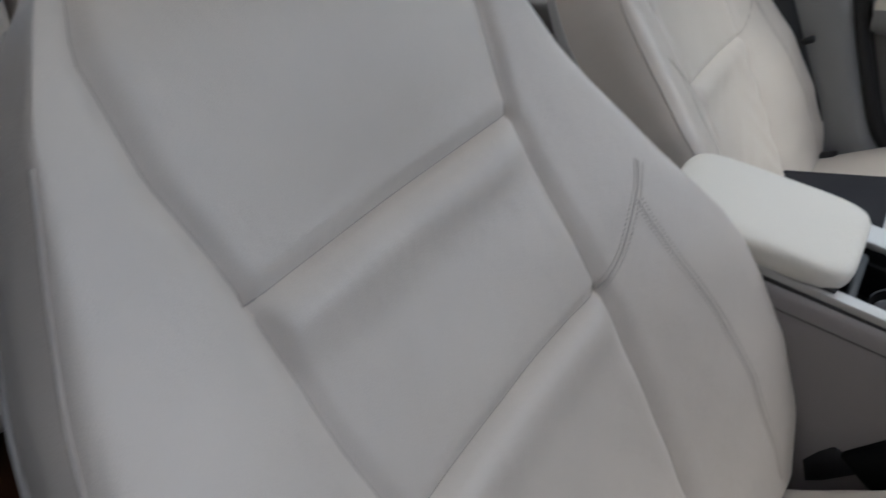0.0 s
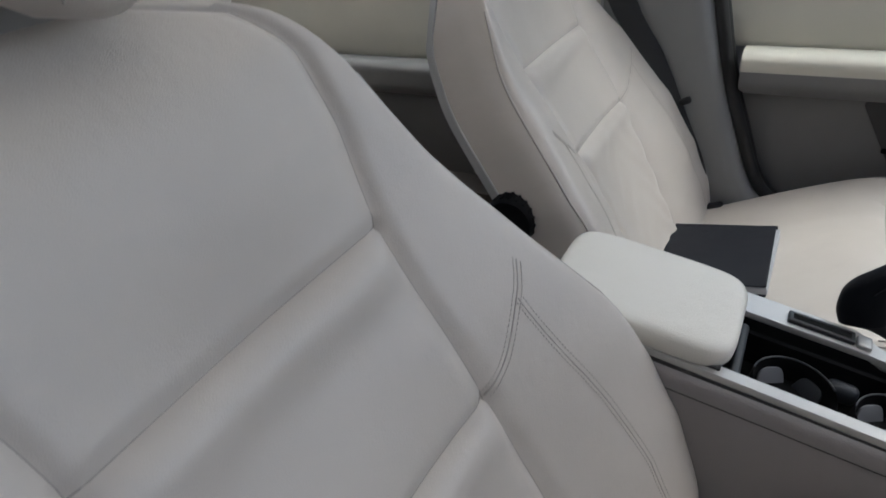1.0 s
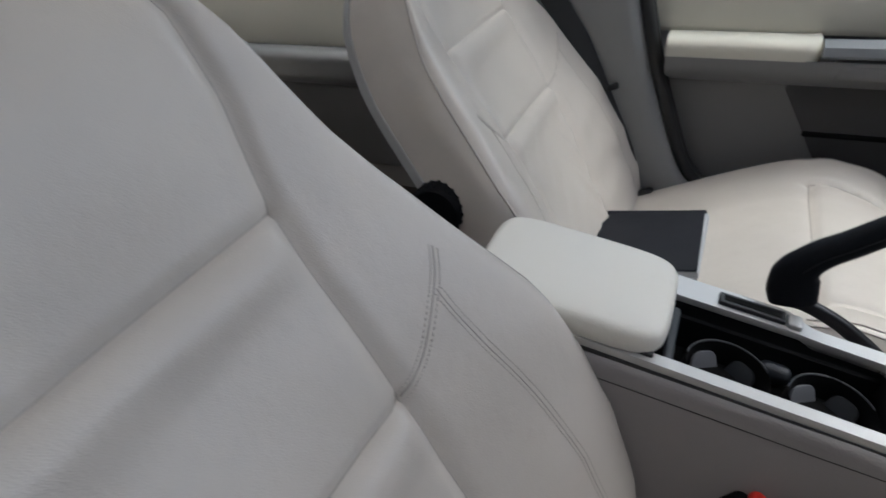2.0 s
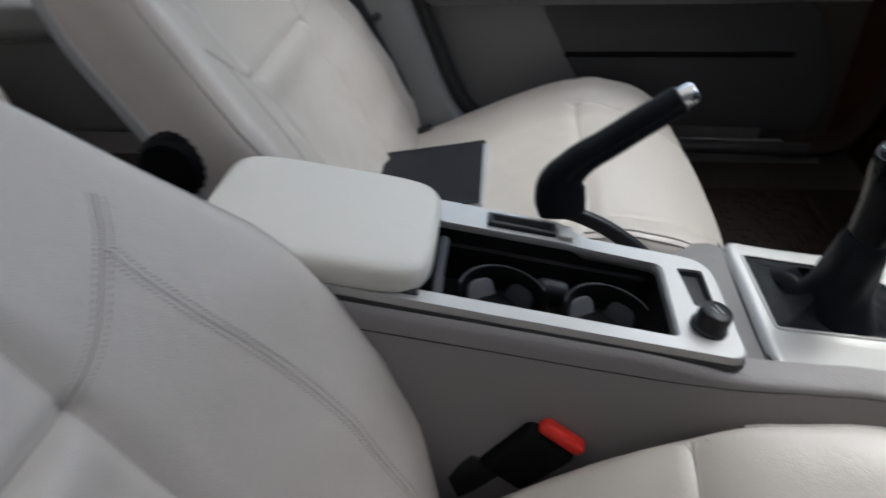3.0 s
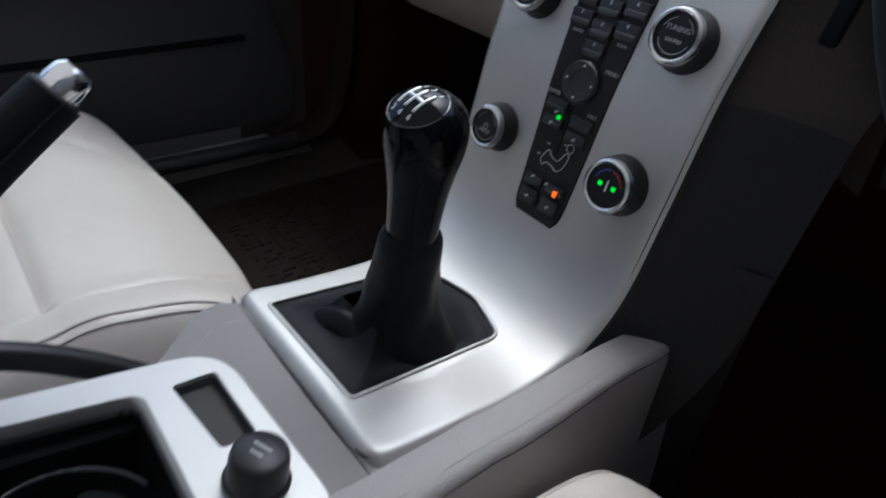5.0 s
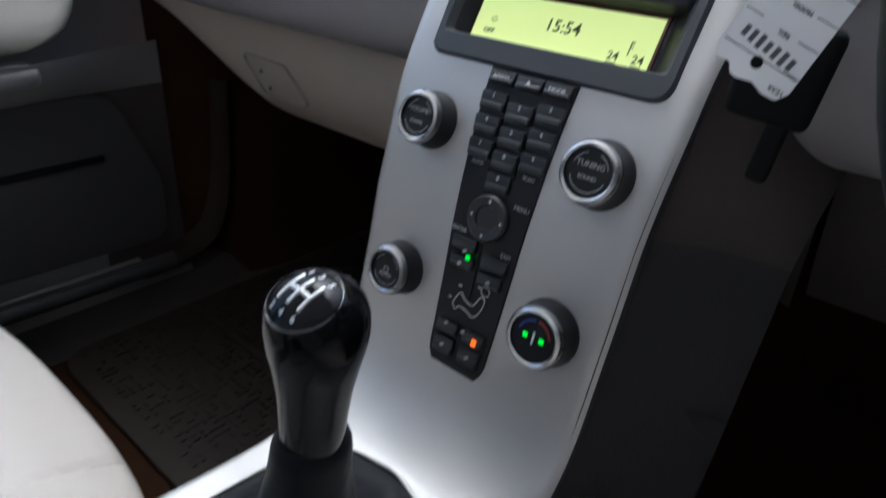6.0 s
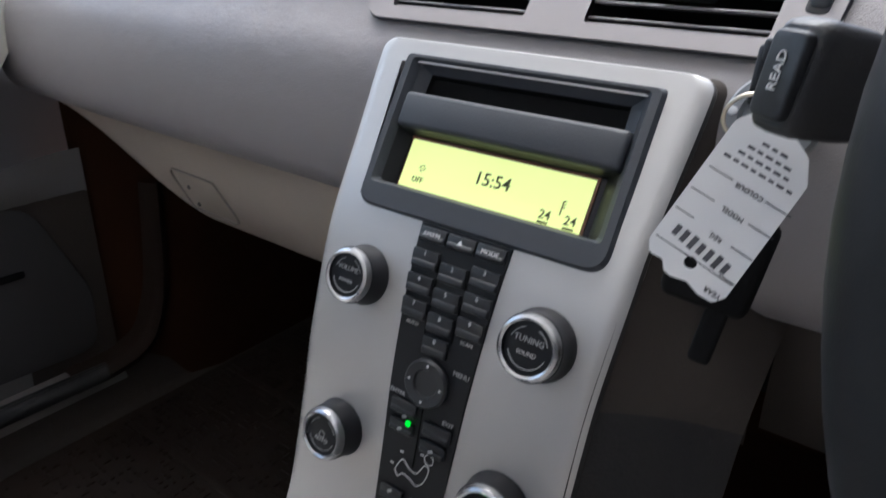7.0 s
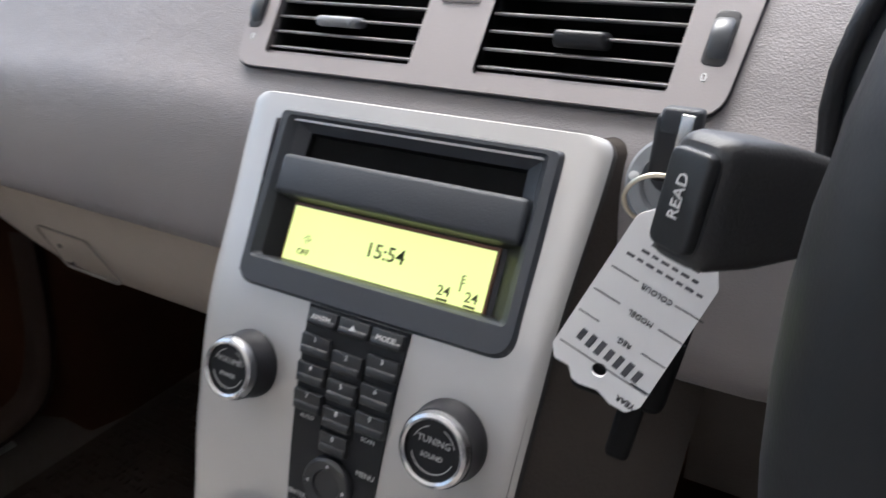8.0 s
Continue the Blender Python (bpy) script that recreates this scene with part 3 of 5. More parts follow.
for sx, x in ((-1, -0.1385), (1, 0.1325)):
    wm = VM @ Matrix.Translation((x + sx * 0.002, 0.040, -0.004)) @ pose(0, 0, 0, 0, 90, -4 * sx)
    part("thumbwheel_recess", prism(rounded([(-0.0056, -0.0145), (0.0056, -0.0145), (0.0056, 0.0145), (-0.0056, 0.0145)], 0.004), 0.003, VM @ Matrix.Translation((x + sx * 0.002, 0.040, 0.0028)) @ pose(0, 0, 0, 0, 0, -4 * sx), 0.0006), BLACK, vents, "dark wheel slot")
    part("thumbwheel", lathe([(0.0145, -0.0045), (0.0155, -0.003), (0.0155, 0.003), (0.0145, 0.0045)], VM @ Matrix.Translation((x + sx * 0.002, 0.040, -0.0085)) @ pose(0, 0, 0, 0, 90, 0), 40), SLATE_SHEEN, vents, "ribbed slate thumbwheel")
    words("0", 0.0062, VM @ Matrix.Translation((x - sx * 0.001, 0.0195, 0.0026)), PALE, vents)
part("hazard_button", box((0.024, 0.015, 0.004), VM @ Matrix.Translation((-0.002, 0.058, 0.002)), 0.0015), VENTGREY, vents, "grey hazard button with a red mark")
part("hazard_mark", box((0.019, 0.009, 0.001), VM @ Matrix.Translation((-0.002, 0.058, 0.0042))), HAZARD, vents, "dull red hazard mark", False)
# small end vent at the passenger side
ev = thing("end_vent", (-0.60, 0.16, 0.79), "dark slatted end vent in the dashboard", "air vent")
EVM = axes((-0.56, 0.150, 0.792), (1, 0, 0), (0, 0.62, 0.79))
part("vent_frame", ring(rounded([(-0.055, -0.035), (0.055, -0.035), (0.055, 0.035), (-0.055, 0.035)], 0.01), rounded([(-0.05, -0.03), (0.05, -0.03), (0.05, 0.03), (-0.05, 0.03)], 0.008), 0.004, EVM @ Matrix.Translation((0, 0, 0.004)), 0.001), VENTGREY, ev)
part("vent_back", box((0.10, 0.06, 0.001), EVM @ Matrix.Translation((0, 0, 0.001))), VOID, ev, "dark duct", False)
for k in range(5):
    part("slat", box((0.10, 0.002, 0.003), EVM @ Matrix.Translation((0, -0.022 + k * 0.011, 0.002)), 0.0006), SLAT, ev)

# ---- glovebox and lower panels ----
GB = lambda x: 0.487 + 0.105 * step(-0.44, -0.72, x)


def lower_face(x, k, zb, y0=0.112):
    t = k / 9
    return V(x, y0 + 0.012 * t + 0.040 * t ** 3, 0.607 + (zb - 0.607) * t)


gb_rows = []
for x in np.linspace(-0.72, -0.155, 28):
    zb = GB(x)
    gb_rows.append([lower_face(x, k, zb) for k in range(10)] + [V(x, 0.180, zb - 0.010), V(x, 0.205, zb - 0.006), V(x, 0.5, zb + 0.01)])
glove = thing("glovebox", (-0.42, 0.14, 0.5), "closed scuffed beige plastic glovebox under the dashboard", "glovebox")
part("lid", skin(gb_rows), LOWER, glove, "beige glovebox lid")
part("filler_panel", skin([[lower_face(x, k, 0.46, 0.113) for k in range(10)] for x in (-0.151, -0.095)]), LOWER, glove, "beige filler beside the lid")
part("lid_gap", skin([[lower_face(x, k, 0.48, 0.120) for k in range(10)] for x in (-0.157, -0.149)]), VOID, glove, "dark gap beside the lid")
LM = axes((-0.390, 0.1195, 0.5400), (1, 0, 0), (0, -0.2, 1))
part("latch_outline", ring(rounded([(-0.060, 0.022), (-0.030, -0.022), (0.055, -0.024), (0.020, 0.020)], 0.008), rounded([(-0.058, 0.0205), (-0.029, -0.0205), (0.0525, -0.0225), (0.019, 0.0185)], 0.0075), 0.002, LM @ Matrix.Translation((0, 0, -0.0008)), 0.0002), LATCHDARK, glove, "moulded latch outline")
for x, y in ((-0.022, 0.006), (-0.012, -0.012)):
    part("latch_mark", lathe([(0.0026, 0), (0.0023, 0.0008), (0.0005, 0.001)], LM @ Matrix.Translation((x, y, 0.001)), 14), DOORDARK, glove, "dark latch mark")
# driver's side: knee panel with a gap, and the flank of the stack, their colours darkened for shade
knee = thing("knee_panel", (0.35, 0.12, 0.55), "beige knee panel under the steering column, darkened for footwell shade", "trim panel")
part("panel_left", skin([[V(x, 0.112 + 0.02 * t, 0.622 - 0.114 * t - 0.012 * t * ((x - 0.105) / 0.05) ** 2) for t in np.linspace(0, 1, 8)] for x in np.linspace(0.078, 0.1535, 10)]), DIMBROWN, knee, "beige panel beside the stack, darkened for shade")
part("lower_flank", skin([[V(0.115 + (0.043 - 0.022 * t) * q, 0.012 + 0.012 * q + 0.06 * t, 0.47 - 0.34 * t) for t in np.linspace(0, 1, 10)] for q in np.linspace(0, 1, 8)]), FLANK, knee, "taupe flank beside the footwell, darkened for shade")
part("panel_right", skin([[V(x, 0.110 + 0.04 * t ** 2, 0.622 - 0.120 * t) for t in np.linspace(0, 1, 8)] + [V(x, 0.19, 0.497), V(x, 0.5, 0.51)] for x in np.linspace(0.158, 0.70, 20)]), DIMBROWN, knee, "beige knee panel, darkened for shade")
part("panel_gap", skin([[V(x, 0.118 + 0.05 * t ** 2, 0.618 - 0.10 * t) for t in np.linspace(0, 1, 6)] for x in (0.150, 0.161)]), VOID, knee, "dark gap between panels")

# ---- centre stack ----
STACK = smoothed([(0, 0.083, 0.730), (0, 0.0565, 0.685), (0, 0.030, 0.640), (0, 0.012, 0.600), (0, -0.004, 0.550), (0, -0.016, 0.500), (0, -0.030, 0.450), (0, -0.048, 0.420), (0, -0.076, 0.401), (0, -0.115, 0.395), (0, -0.175, 0.405), (0, -0.237, 0.417)], 111)
STACK = [STACK[0].lerp(STACK[3], (k / 12) ** 1.5) for k in range(12)] + STACK[3:-5] + [STACK[-1].lerp(STACK[-5], (k / 14) ** 1.6) for k in range(14, -1, -1)]
stack = thing("centre_stack", (0, 0.02, 0.42), "satin silver centre stack with display, keypad and four knobs", "control panel")


def stack_at(z):
    """Point and up direction of the panel's face at height z (upright part)."""
    for a, c in zip(STACK, STACK[1:]):
        if c.z <= z <= a.z:
            t = (z - c.z) / (a.z - c.z)
            return c + (a - c) * t, (a - c).normalized()
    return STACK[0], (STACK[0] - STACK[1]).normalized()


def on_stack(x, z, proud=0.0):
    p, up = stack_at(z)
    return axes((x, p.y, p.z), (1, 0, 0), up) @ Matrix.Translation((0, 0, proud))


UP = (STACK[0] - STACK[20]).normalized()
TOP = axes((0, 0.030, 0.640), (1, 0, 0), UP)


def stack_edges(p):
    """Left and right edge of the fascia at a point of its profile."""
    if p.y < -0.06:
        t = step(-0.06, -0.22, p.y)
        d = (STACK[-1] - p).length
        cut = 0.016 - math.sqrt(max(0.0, 0.016 ** 2 - max(0.0, 0.016 - d) ** 2))
        return -0.092 + 0.012 * t + cut, 0.0935 + 0.0055 * t - cut
    h = curve_at(((0.40, 0.0935), (0.46, 0.094), (0.56, 0.0955), (0.64, 0.0985), (0.73, 0.1035)), p.z)
    d = (STACK[0] - p).length
    if d < 0.009:
        h -= 0.009 - math.sqrt(0.009 ** 2 - (0.009 - d) ** 2)
    return -h - 0.0055 * step(0.40, 0.47, p.z), h


BEZ0, BEZ1 = -0.0065, 0.0955
b = bmesh.new()
cols = [0, 0.003, 0.008, 0.015, 0.025, 0.035, 0.047, 0.07, 0.10, 0.2, 0.245, 0.35, 0.5, 0.65, 0.76, 0.775, 0.9, 0.93, 0.953, 0.965, 0.975, 0.985, 0.992, 0.997, 1]
rows = []
for i, p in enumerate(STACK):
    t = (STACK[max(0, i - 1)] - STACK[min(len(STACK) - 1, i + 1)]).normalized()
    nrm = V(0, -t.z, t.y)
    x0, x1 = stack_edges(p)
    end = 0.008 * max(0, 1 - (STACK[-1] - p).length / 0.008) ** 2 + 0.004 * max(0, 1 - i / 2) ** 2
    rows.append([V(x0 + (x1 - x0) * c, p.y, p.z) - nrm * ((0.0035 + 0.0055 * step(-0.06, -0.12, p.y)) * max(0, 1 - min(c, 1 - c) / 0.045) ** 2 + end) for c in cols])
grid = [[b.verts.new(q) for q in r] for r in rows]
for i in range(len(rows) - 1):
    s = (STACK[i] + STACK[i + 1]) / 2
    up = (s - V(0, 0.030, 0.640)).dot(UP)
    for j in range(len(cols) - 1):
        xm = (rows[i][j].x + rows[i][j + 1].x) / 2
        if s.z > 0.64 and BEZ0 + 0.006 < up < BEZ1 - 0.006 and abs(xm) < 0.08:
            continue
        if -0.2285 < s.y < -0.083 and 0.1 < (cols[j] + cols[j + 1]) / 2 < 0.76:
            continue
        b.faces.new((grid[i][j], grid[i][j + 1], grid[i + 1][j + 1], grid[i + 1][j]))
# opening for the gear boot, arched at its front
def stack_z(y):
    q = [p for p in STACK if p.y < -0.05]
    for a, c in zip(q, q[1:]):
        if c.y <= y <= a.y:
            return c.z + (a.z - c.z) * (y - c.y) / (a.y - c.y)
    return q[-1].z


BOOT_HOLE = rounded([(-0.054, -0.2235), (0.0500, -0.2215), (0.0425, -0.095), (0.004, -0.084), (-0.040, -0.090), (-0.060, -0.130)], [0.006, 0.004, 0.010, 0.03, 0.03, 0.03], 6)
rim = [e for e in b.edges if len(e.link_faces) == 1 and e.verts[0].co.y < -0.06 and all(-0.2305 < v.co.y < -0.075 and -0.078 < v.co.x < 0.07 for v in e.verts)]
hv = [b.verts.new((x, y, stack_z(y) + 0.0003)) for x, y in BOOT_HOLE]
he = [b.edges.new((hv[k], hv[(k + 1) % len(hv)])) for k in range(len(hv))]
bmesh.ops.bridge_loops(b, edges=rim + he)
dv = [b.verts.new(v.co + V(0, 0, -0.005)) for v in hv]
for k in range(len(hv)):
    b.faces.new((hv[k], hv[(k + 1) % len(hv)], dv[(k + 1) % len(hv)], dv[k]))
bmesh.ops.recalc_face_normals(b, faces=list(b.faces))
part("fascia", b, SILVER, stack, "satin silver curved fascia")
part("boot_rim", tube([V(x, y, stack_z(y) + 0.0002) for x, y in BOOT_HOLE], 0.0016, 10, True), SILVER, stack, "rounded silver rim of the boot opening")
# dark strip painted as the shadow in the gap under the fascia's edge
gap = bmesh.new()
for e in (0, 1):
    sx = (-1, 1)[e]
    skin([[V(stack_edges(p)[e] - sx * 0.003, p.y, p.z - 0.004), V(stack_edges(p)[e] + sx * 0.0005, p.y + 0.008 * step(-0.06, 0.0, p.y), p.z - 0.011 * (1 - 0.6 * step(-0.02, 0.03, p.y)))] for p in STACK], bm=gap)
skin([[V(x, -0.239, z) for x in np.linspace(-0.078, 0.102, 6)] for z in (0.412, 0.402)], bm=gap)
part("edge_gap", gap, GAPGREY, stack, "dark strip painted as the shadow in the gap round the fascia")
# flanks of the stack under the fascia's edge
for e in (0, 1):
    sx = (-1, 1)[e]
    def side_wall(pts):
        deep = lambda z: 0.045 + 0.065 * step(0.575, 0.66, z) if e else 0.17
        return skin([[V(stack_edges(p)[e] + sx * (0.0004 + (0.02, 0.062)[e] * q * step(-0.078, -0.02, p.y)), p.y + 0.009 * step(-0.06, 0.0, p.y) + deep(p.z) * q * step(-0.12, -0.02, p.y), p.z - 0.010 * (1 - 0.6 * step(-0.02, 0.03, p.y)) - 0.11 * q * (1 - step(-0.06, -0.01, p.y)) - 0.012 * q * q) for q in np.linspace(0, 1, 9)] for p in pts])
    # both flank colours carry the shade under the dashboard
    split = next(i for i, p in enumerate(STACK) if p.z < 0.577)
    part("flank", side_wall(STACK[:split + 1]), DIMBROWN, stack, "flank of the stack, darkened for shade")
    part("lower_flank", side_wall(STACK[split:]), FLANK, stack, "taupe lower flank of the stack, darkened for shade")

# bezel with disc slot, bar and display
bez = part("bezel", ring(rounded([(-0.086, BEZ0), (0.085, BEZ0), (0.085, BEZ1), (-0.086, BEZ1)], [0.013, 0.013, 0.004, 0.004], 8), rounded([(-0.0735, 0.0115), (0.0725, 0.0115), (0.0725, 0.089), (-0.0735, 0.089)], 0.003, 8), 0.022, TOP @ Matrix.Translation((0, 0, 0.0025)), 0.0045), BLUEBLACK, stack, "slate grey display surround")
funnel = bmesh.new()
oq = [(-0.0735, 0.0697), (0.0725, 0.0697), (0.0725, 0.089), (-0.0735, 0.089)]
iq = [(-0.066, 0.0705), (0.0655, 0.0705), (0.0650, 0.0845), (-0.0655, 0.0845)]
skin([[TOP @ V(x, y, -0.0021) for x, y in oq], [TOP @ V(x, y, -0.0065) for x, y in iq]], True, bm=funnel)
part("slot_throat", skin([[TOP @ V(x, y, -0.0065) for x, y in iq], [TOP @ V(x, y - 0.001, -0.0110) for x, y in iq]], True), VOID, bez, "dark throat of the disc slot", False)
part("slot_funnel", funnel, BLUEBLACK, bez, "slate funnel round the disc slot", False)
# shallow near-black plate stands in for the slot's shaded depth
part("slot_back", box((0.135, 0.018, 0.001), TOP @ Matrix.Translation((0, 0.0765, -0.0112))), VOID, bez, "near-black plate for the shade in the disc slot", False)
part("slot_bar", box((0.1462, 0.0225, 0.017), TOP @ Matrix.Translation((-0.0005, 0.0585, -0.0055)), 0.003, 3), BLUEBLACK, bez, "slate bar under the disc slot")
win = bmesh.new()
oq = [(-0.0735, 0.0115), (0.0725, 0.0115), (0.0725, 0.0475), (-0.0735, 0.0475)]
iq = [(-0.0665, 0.0125), (0.0645, 0.0125), (0.0645, 0.0455), (-0.0665, 0.0455)]
skin([[TOP @ V(x, y, -0.0021) for x, y in oq], [TOP @ V(x, y, -0.0095) for x, y in iq]], True, bm=win)
part("display_recess", win, BLACK, bez, "black display recess", False)
part("display_back", box((0.135, 0.038, 0.001), TOP @ Matrix.Translation((-0.001, 0.029, -0.0112))), BLACK, bez, "black display backing", False)
part("display_border", box((0.1268, 0.0335, 0.001), TOP @ Matrix.Translation((-0.0024, 0.0285, -0.0102))), AMBER, bez, "dark amber display border", False)
part("display", box((0.1238, 0.0305, 0.001), TOP @ Matrix.Translation((-0.0026, 0.0280, -0.0095))), LCD, bez, "lit yellow-green liquid crystal display", False)
DM = lambda x, y: TOP @ Matrix.Translation((x, y, -0.0088))
words("15:54", 0.0110, DM(-0.0005, 0.0286), LCDINK, stack)
words("OFF", 0.0048, DM(-0.0515, 0.0185), LCDINK, stack)
words("24", 0.0072, DM(0.0372, 0.0180), LCDINK, stack)
words("24", 0.0072, DM(0.0525, 0.0180), LCDINK, stack)
for x in (0.0372, 0.0525):
    part("display_mark", box((0.0062, 0.0012, 0.0003), DM(x, 0.0138)), LCDINK, stack, "", False)
part("display_mark", box((0.0007, 0.008, 0.0003), DM(0.0455, 0.0240)), LCDINK, stack, "", False)
for k in range(3):
    part("display_mark", box((0.0016, 0.0005, 0.0003), DM(0.0465, 0.0280 - 0.0018 * k)), LCDINK, stack, "", False)
fan = bmesh.new()
for k in range(4):
    a = k * math.pi / 2 + 0.5
    tube([DM(-0.0505 + 0.0007 * math.cos(a), 0.0262 + 0.0007 * math.sin(a)) @ V(0, 0, 0), DM(-0.0505 + 0.0019 * math.cos(a + 0.5), 0.0262 + 0.0019 * math.sin(a + 0.5)) @ V(0, 0, 0), DM(-0.0505 + 0.0024 * math.cos(a + 1.3), 0.0262 + 0.0024 * math.sin(a + 1.3)) @ V(0, 0, 0)], 0.00025, 5, bm=fan)
part("fan_symbol", fan, LCDINK, stack, "fan symbol")


# knobs with their printed rings
def arc_tube(m, r, a0, a1, z, w, n=20):
    return tube([m @ V(r * math.cos(a), r * math.sin(a), z) for a in np.linspace(radians(a0), radians(a1), n)], w, 5)


def knob(x, z, r, lines):
    m = on_stack(x, z)
    k = part("rotary_knob", lathe([(r * 1.13, -0.004), (r * 1.13, 0.0015), (r * 1.07, 0.0030), (r * 1.04, 0.0140), (0.001, 0.0140)], m, 48), BLACK, stack, "black rotary knob with a chrome ring")
    part("chrome_ring", lathe([(r * 1.03, 0.0110), (r * 1.02, 0.0142), (r * 0.96, 0.0176), (r * 0.87, 0.0186), (r * 0.80, 0.0178), (r * 0.785, 0.0145)], m, 48, cap=False), SATIN, k, "satin chrome ring")
    f = part("knob_face", lathe([(r * 0.80, 0.013), (r * 0.78, 0.0160), (r * 0.5, 0.0165), (0.0005, 0.0165)], m, 40), KEYBLACK, k, "black knob face")
    for text, dy, size in lines:
        words(text, size, m @ Matrix.Translation((0, dy, 0.0167)), FAINT, stack)
    return m


for x, z, r, lines in ((-0.0626, 0.5962, 0.0167, (("VOLUME", 0.0042, 0.0042), ("POWER", -0.0035, 0.0030))), (0.0610, 0.5955, 0.0175, (("TUNING", 0.0040, 0.0044), ("SOUND", -0.0030, 0.0032))), (-0.0608, 0.4972, 0.0168, (("AUTO", -0.0035, 0.0040),)), (0.0578, 0.5018, 0.0185, ())):
    m = knob(x, z, r, lines)
    for a0, a1 in (((200, 340), (20, 70), (110, 160)) if lines else ()):
        part("knob_print", arc_tube(m, r * 0.62, a0, a1, 0.0166, 0.00025), FAINT, stack)
m = on_stack(0.0578, 0.5018)
part("temperature_mark", arc_tube(m, 0.0105, 95, 165, 0.0166, 0.0007), BLUEPRINT, stack, "blue temperature mark")
part("temperature_mark", arc_tube(m, 0.0105, 15, 85, 0.0166, 0.0007), REDPRINT, stack, "red temperature mark")
part("knob_pointer", box((0.0012, 0.0075, 0.0006), m @ Matrix.Translation((0, 0.000, 0.0167))), PALE, stack, "white pointer", False)
for dx in (-0.0055, 0.0055):
    part("green_light", box((0.0030, 0.0028, 0.0006), m @ Matrix.Translation((dx, 0.0, 0.0167))), GREENLED, stack, "lit green lamp", False)
m = on_stack(-0.0608, 0.4972)
part("fan_symbol", arc_tube(m, 0.0022, 0, 340, 0.0166, 0.00035), FAINT, stack, "fan symbol")


# keypad
def keypad_half(z):
    return line_at(((0.455, 0.0230), (0.636, 0.0315)), z)


kz = np.linspace(0.6350, 0.4500, 34)
kp = skin([[on_stack(c * (keypad_half(z) - 0.0035 * max(0, (0.457 - z) / 0.0055)), z, 0.0012 if abs(c) < 0.99 else -0.001) @ V(0, 0, 0) for c in (-1, -0.97, -0.5, 0, 0.5, 0.97, 1)] for z in kz])
pad = part("keypad", kp, KEYBLACK, stack, "black keypad column")


def key(x, z, w, h, mat=None, tilt=0.0, name="key", rise=0.0022):
    """A key with a face that tips forward at its lower edge."""
    mm = on_stack(x, z, rise) @ pose(0, 0, 0, tilt, 0, 0)
    b = box((w, h, 0.0026), mm, 0.0008, 2)
    box((w * 0.94, h * 0.42, 0.0032), mm @ Matrix.Translation((0, -h * 0.25, 0.0009)) @ pose(0, 0, 0, -9, 0, 0), 0.0012, 3, bm=b)
    return part(name, b, mat or KEYTOP, pad, "black key")


zrow = lambda f: 0.636 - f * 0.181
for k, text in enumerate(("AM/FM", "", "MODE")):
    x = (k - 1) * 0.0198
    key(x, zrow(0.035), 0.0185, 0.0082, KEYTOP, 0)
    if text:
        words(text, 0.0040, on_stack(x, zrow(0.035), 0.0043), PRINT, stack)
part("eject_mark", prism([(-0.002, -0.0012), (0.002, -0.0012), (0, 0.0018)], 0.0003, on_stack(0, zrow(0.035), 0.0044)), PALE, stack, "", False)
for r, f in enumerate((0.105, 0.180, 0.255, 0.325)):
    z = zrow(f)
    wk = keypad_half(z) * 2 / 3
    for c in range(3):
        n = r * 3 + c + 1
        if r == 3 and c != 1:
            words(("AUTO", "", "SCAN")[c], 0.0032, on_stack((c - 1) * wk, z + 0.004, 0.0016), FAINT, stack)
            continue
        zz = z - (0.0035 if c == 1 else 0)
        key((c - 1) * wk, zz - 0.0005, wk * 0.90, 0.0112, KEYTOP, 8)
        words("0" if r == 3 else str(n), 0.0038, on_stack((c - 1) * wk, zz + 0.0026, 0.0042), PRINT, stack)
for c in (-1, 1):
    part("key_groove", tube([on_stack(c * keypad_half(z) / 3, z, 0.0012) @ V(0, 0, 0) for z in np.linspace(0.618, 0.578, 10)], 0.0005, 8), VOID, pad, "dark groove between keys")
part("key_groove", tube([on_stack(0, z, 0.0012) @ V(0, 0, 0) for z in np.linspace(0.536, 0.498, 10)], 0.0005, 8), VOID, pad, "dark groove between keys")
md = on_stack(0, zrow(0.465), 0.0012)
part("direction_pad", lathe([(0.0148, 0), (0.0148, 0.0028), (0.0135, 0.0042), (0.0085, 0.0034), (0.0078, 0.0022), (0.0005, 0.0022)], md, 36), KEYTOP, pad, "round black direction pad")
for a in range(4):
    part("arrow_mark", prism([(-0.001, -0.0008), (0.001, -0.0008), (0, 0.001)], 0.0003, md @ pose(0, 0, 0, 0, 0, 90 * a) @ Matrix.Translation((0, 0.0112, 0.0042))), PALE, stack, "", False)
words("MENU", 0.0040, on_stack(0.0205, zrow(0.40), 0.0016), FAINT, stack)
words("ENTER", 0.0038, on_stack(-0.0195, zrow(0.535), 0.0016), FAINT, stack)
words("EXIT", 0.0038, on_stack(0.0185, zrow(0.565), 0.0016), FAINT, stack)
for x, f, w, h in ((-0.0125, 0.575, 0.019, 0.0085), (0.0125, 0.605, 0.019, 0.0085), (-0.0118, 0.64, 0.018, 0.008), (0.0118, 0.665, 0.018, 0.008), (-0.0105, 0.955, 0.0165, 0.0115), (0.0105, 0.955, 0.0165, 0.0115), (-0.0108, 0.885, 0.017, 0.008), (0.0108, 0.885, 0.017, 0.008)):
    key(x, zrow(f), w, h, KEYTOP, 4)
part("green_light", box((0.0028, 0.0030, 0.0012), on_stack(-0.0065, zrow(0.615), 0.0044)), GREENLED, stack, "lit green lamp", False)
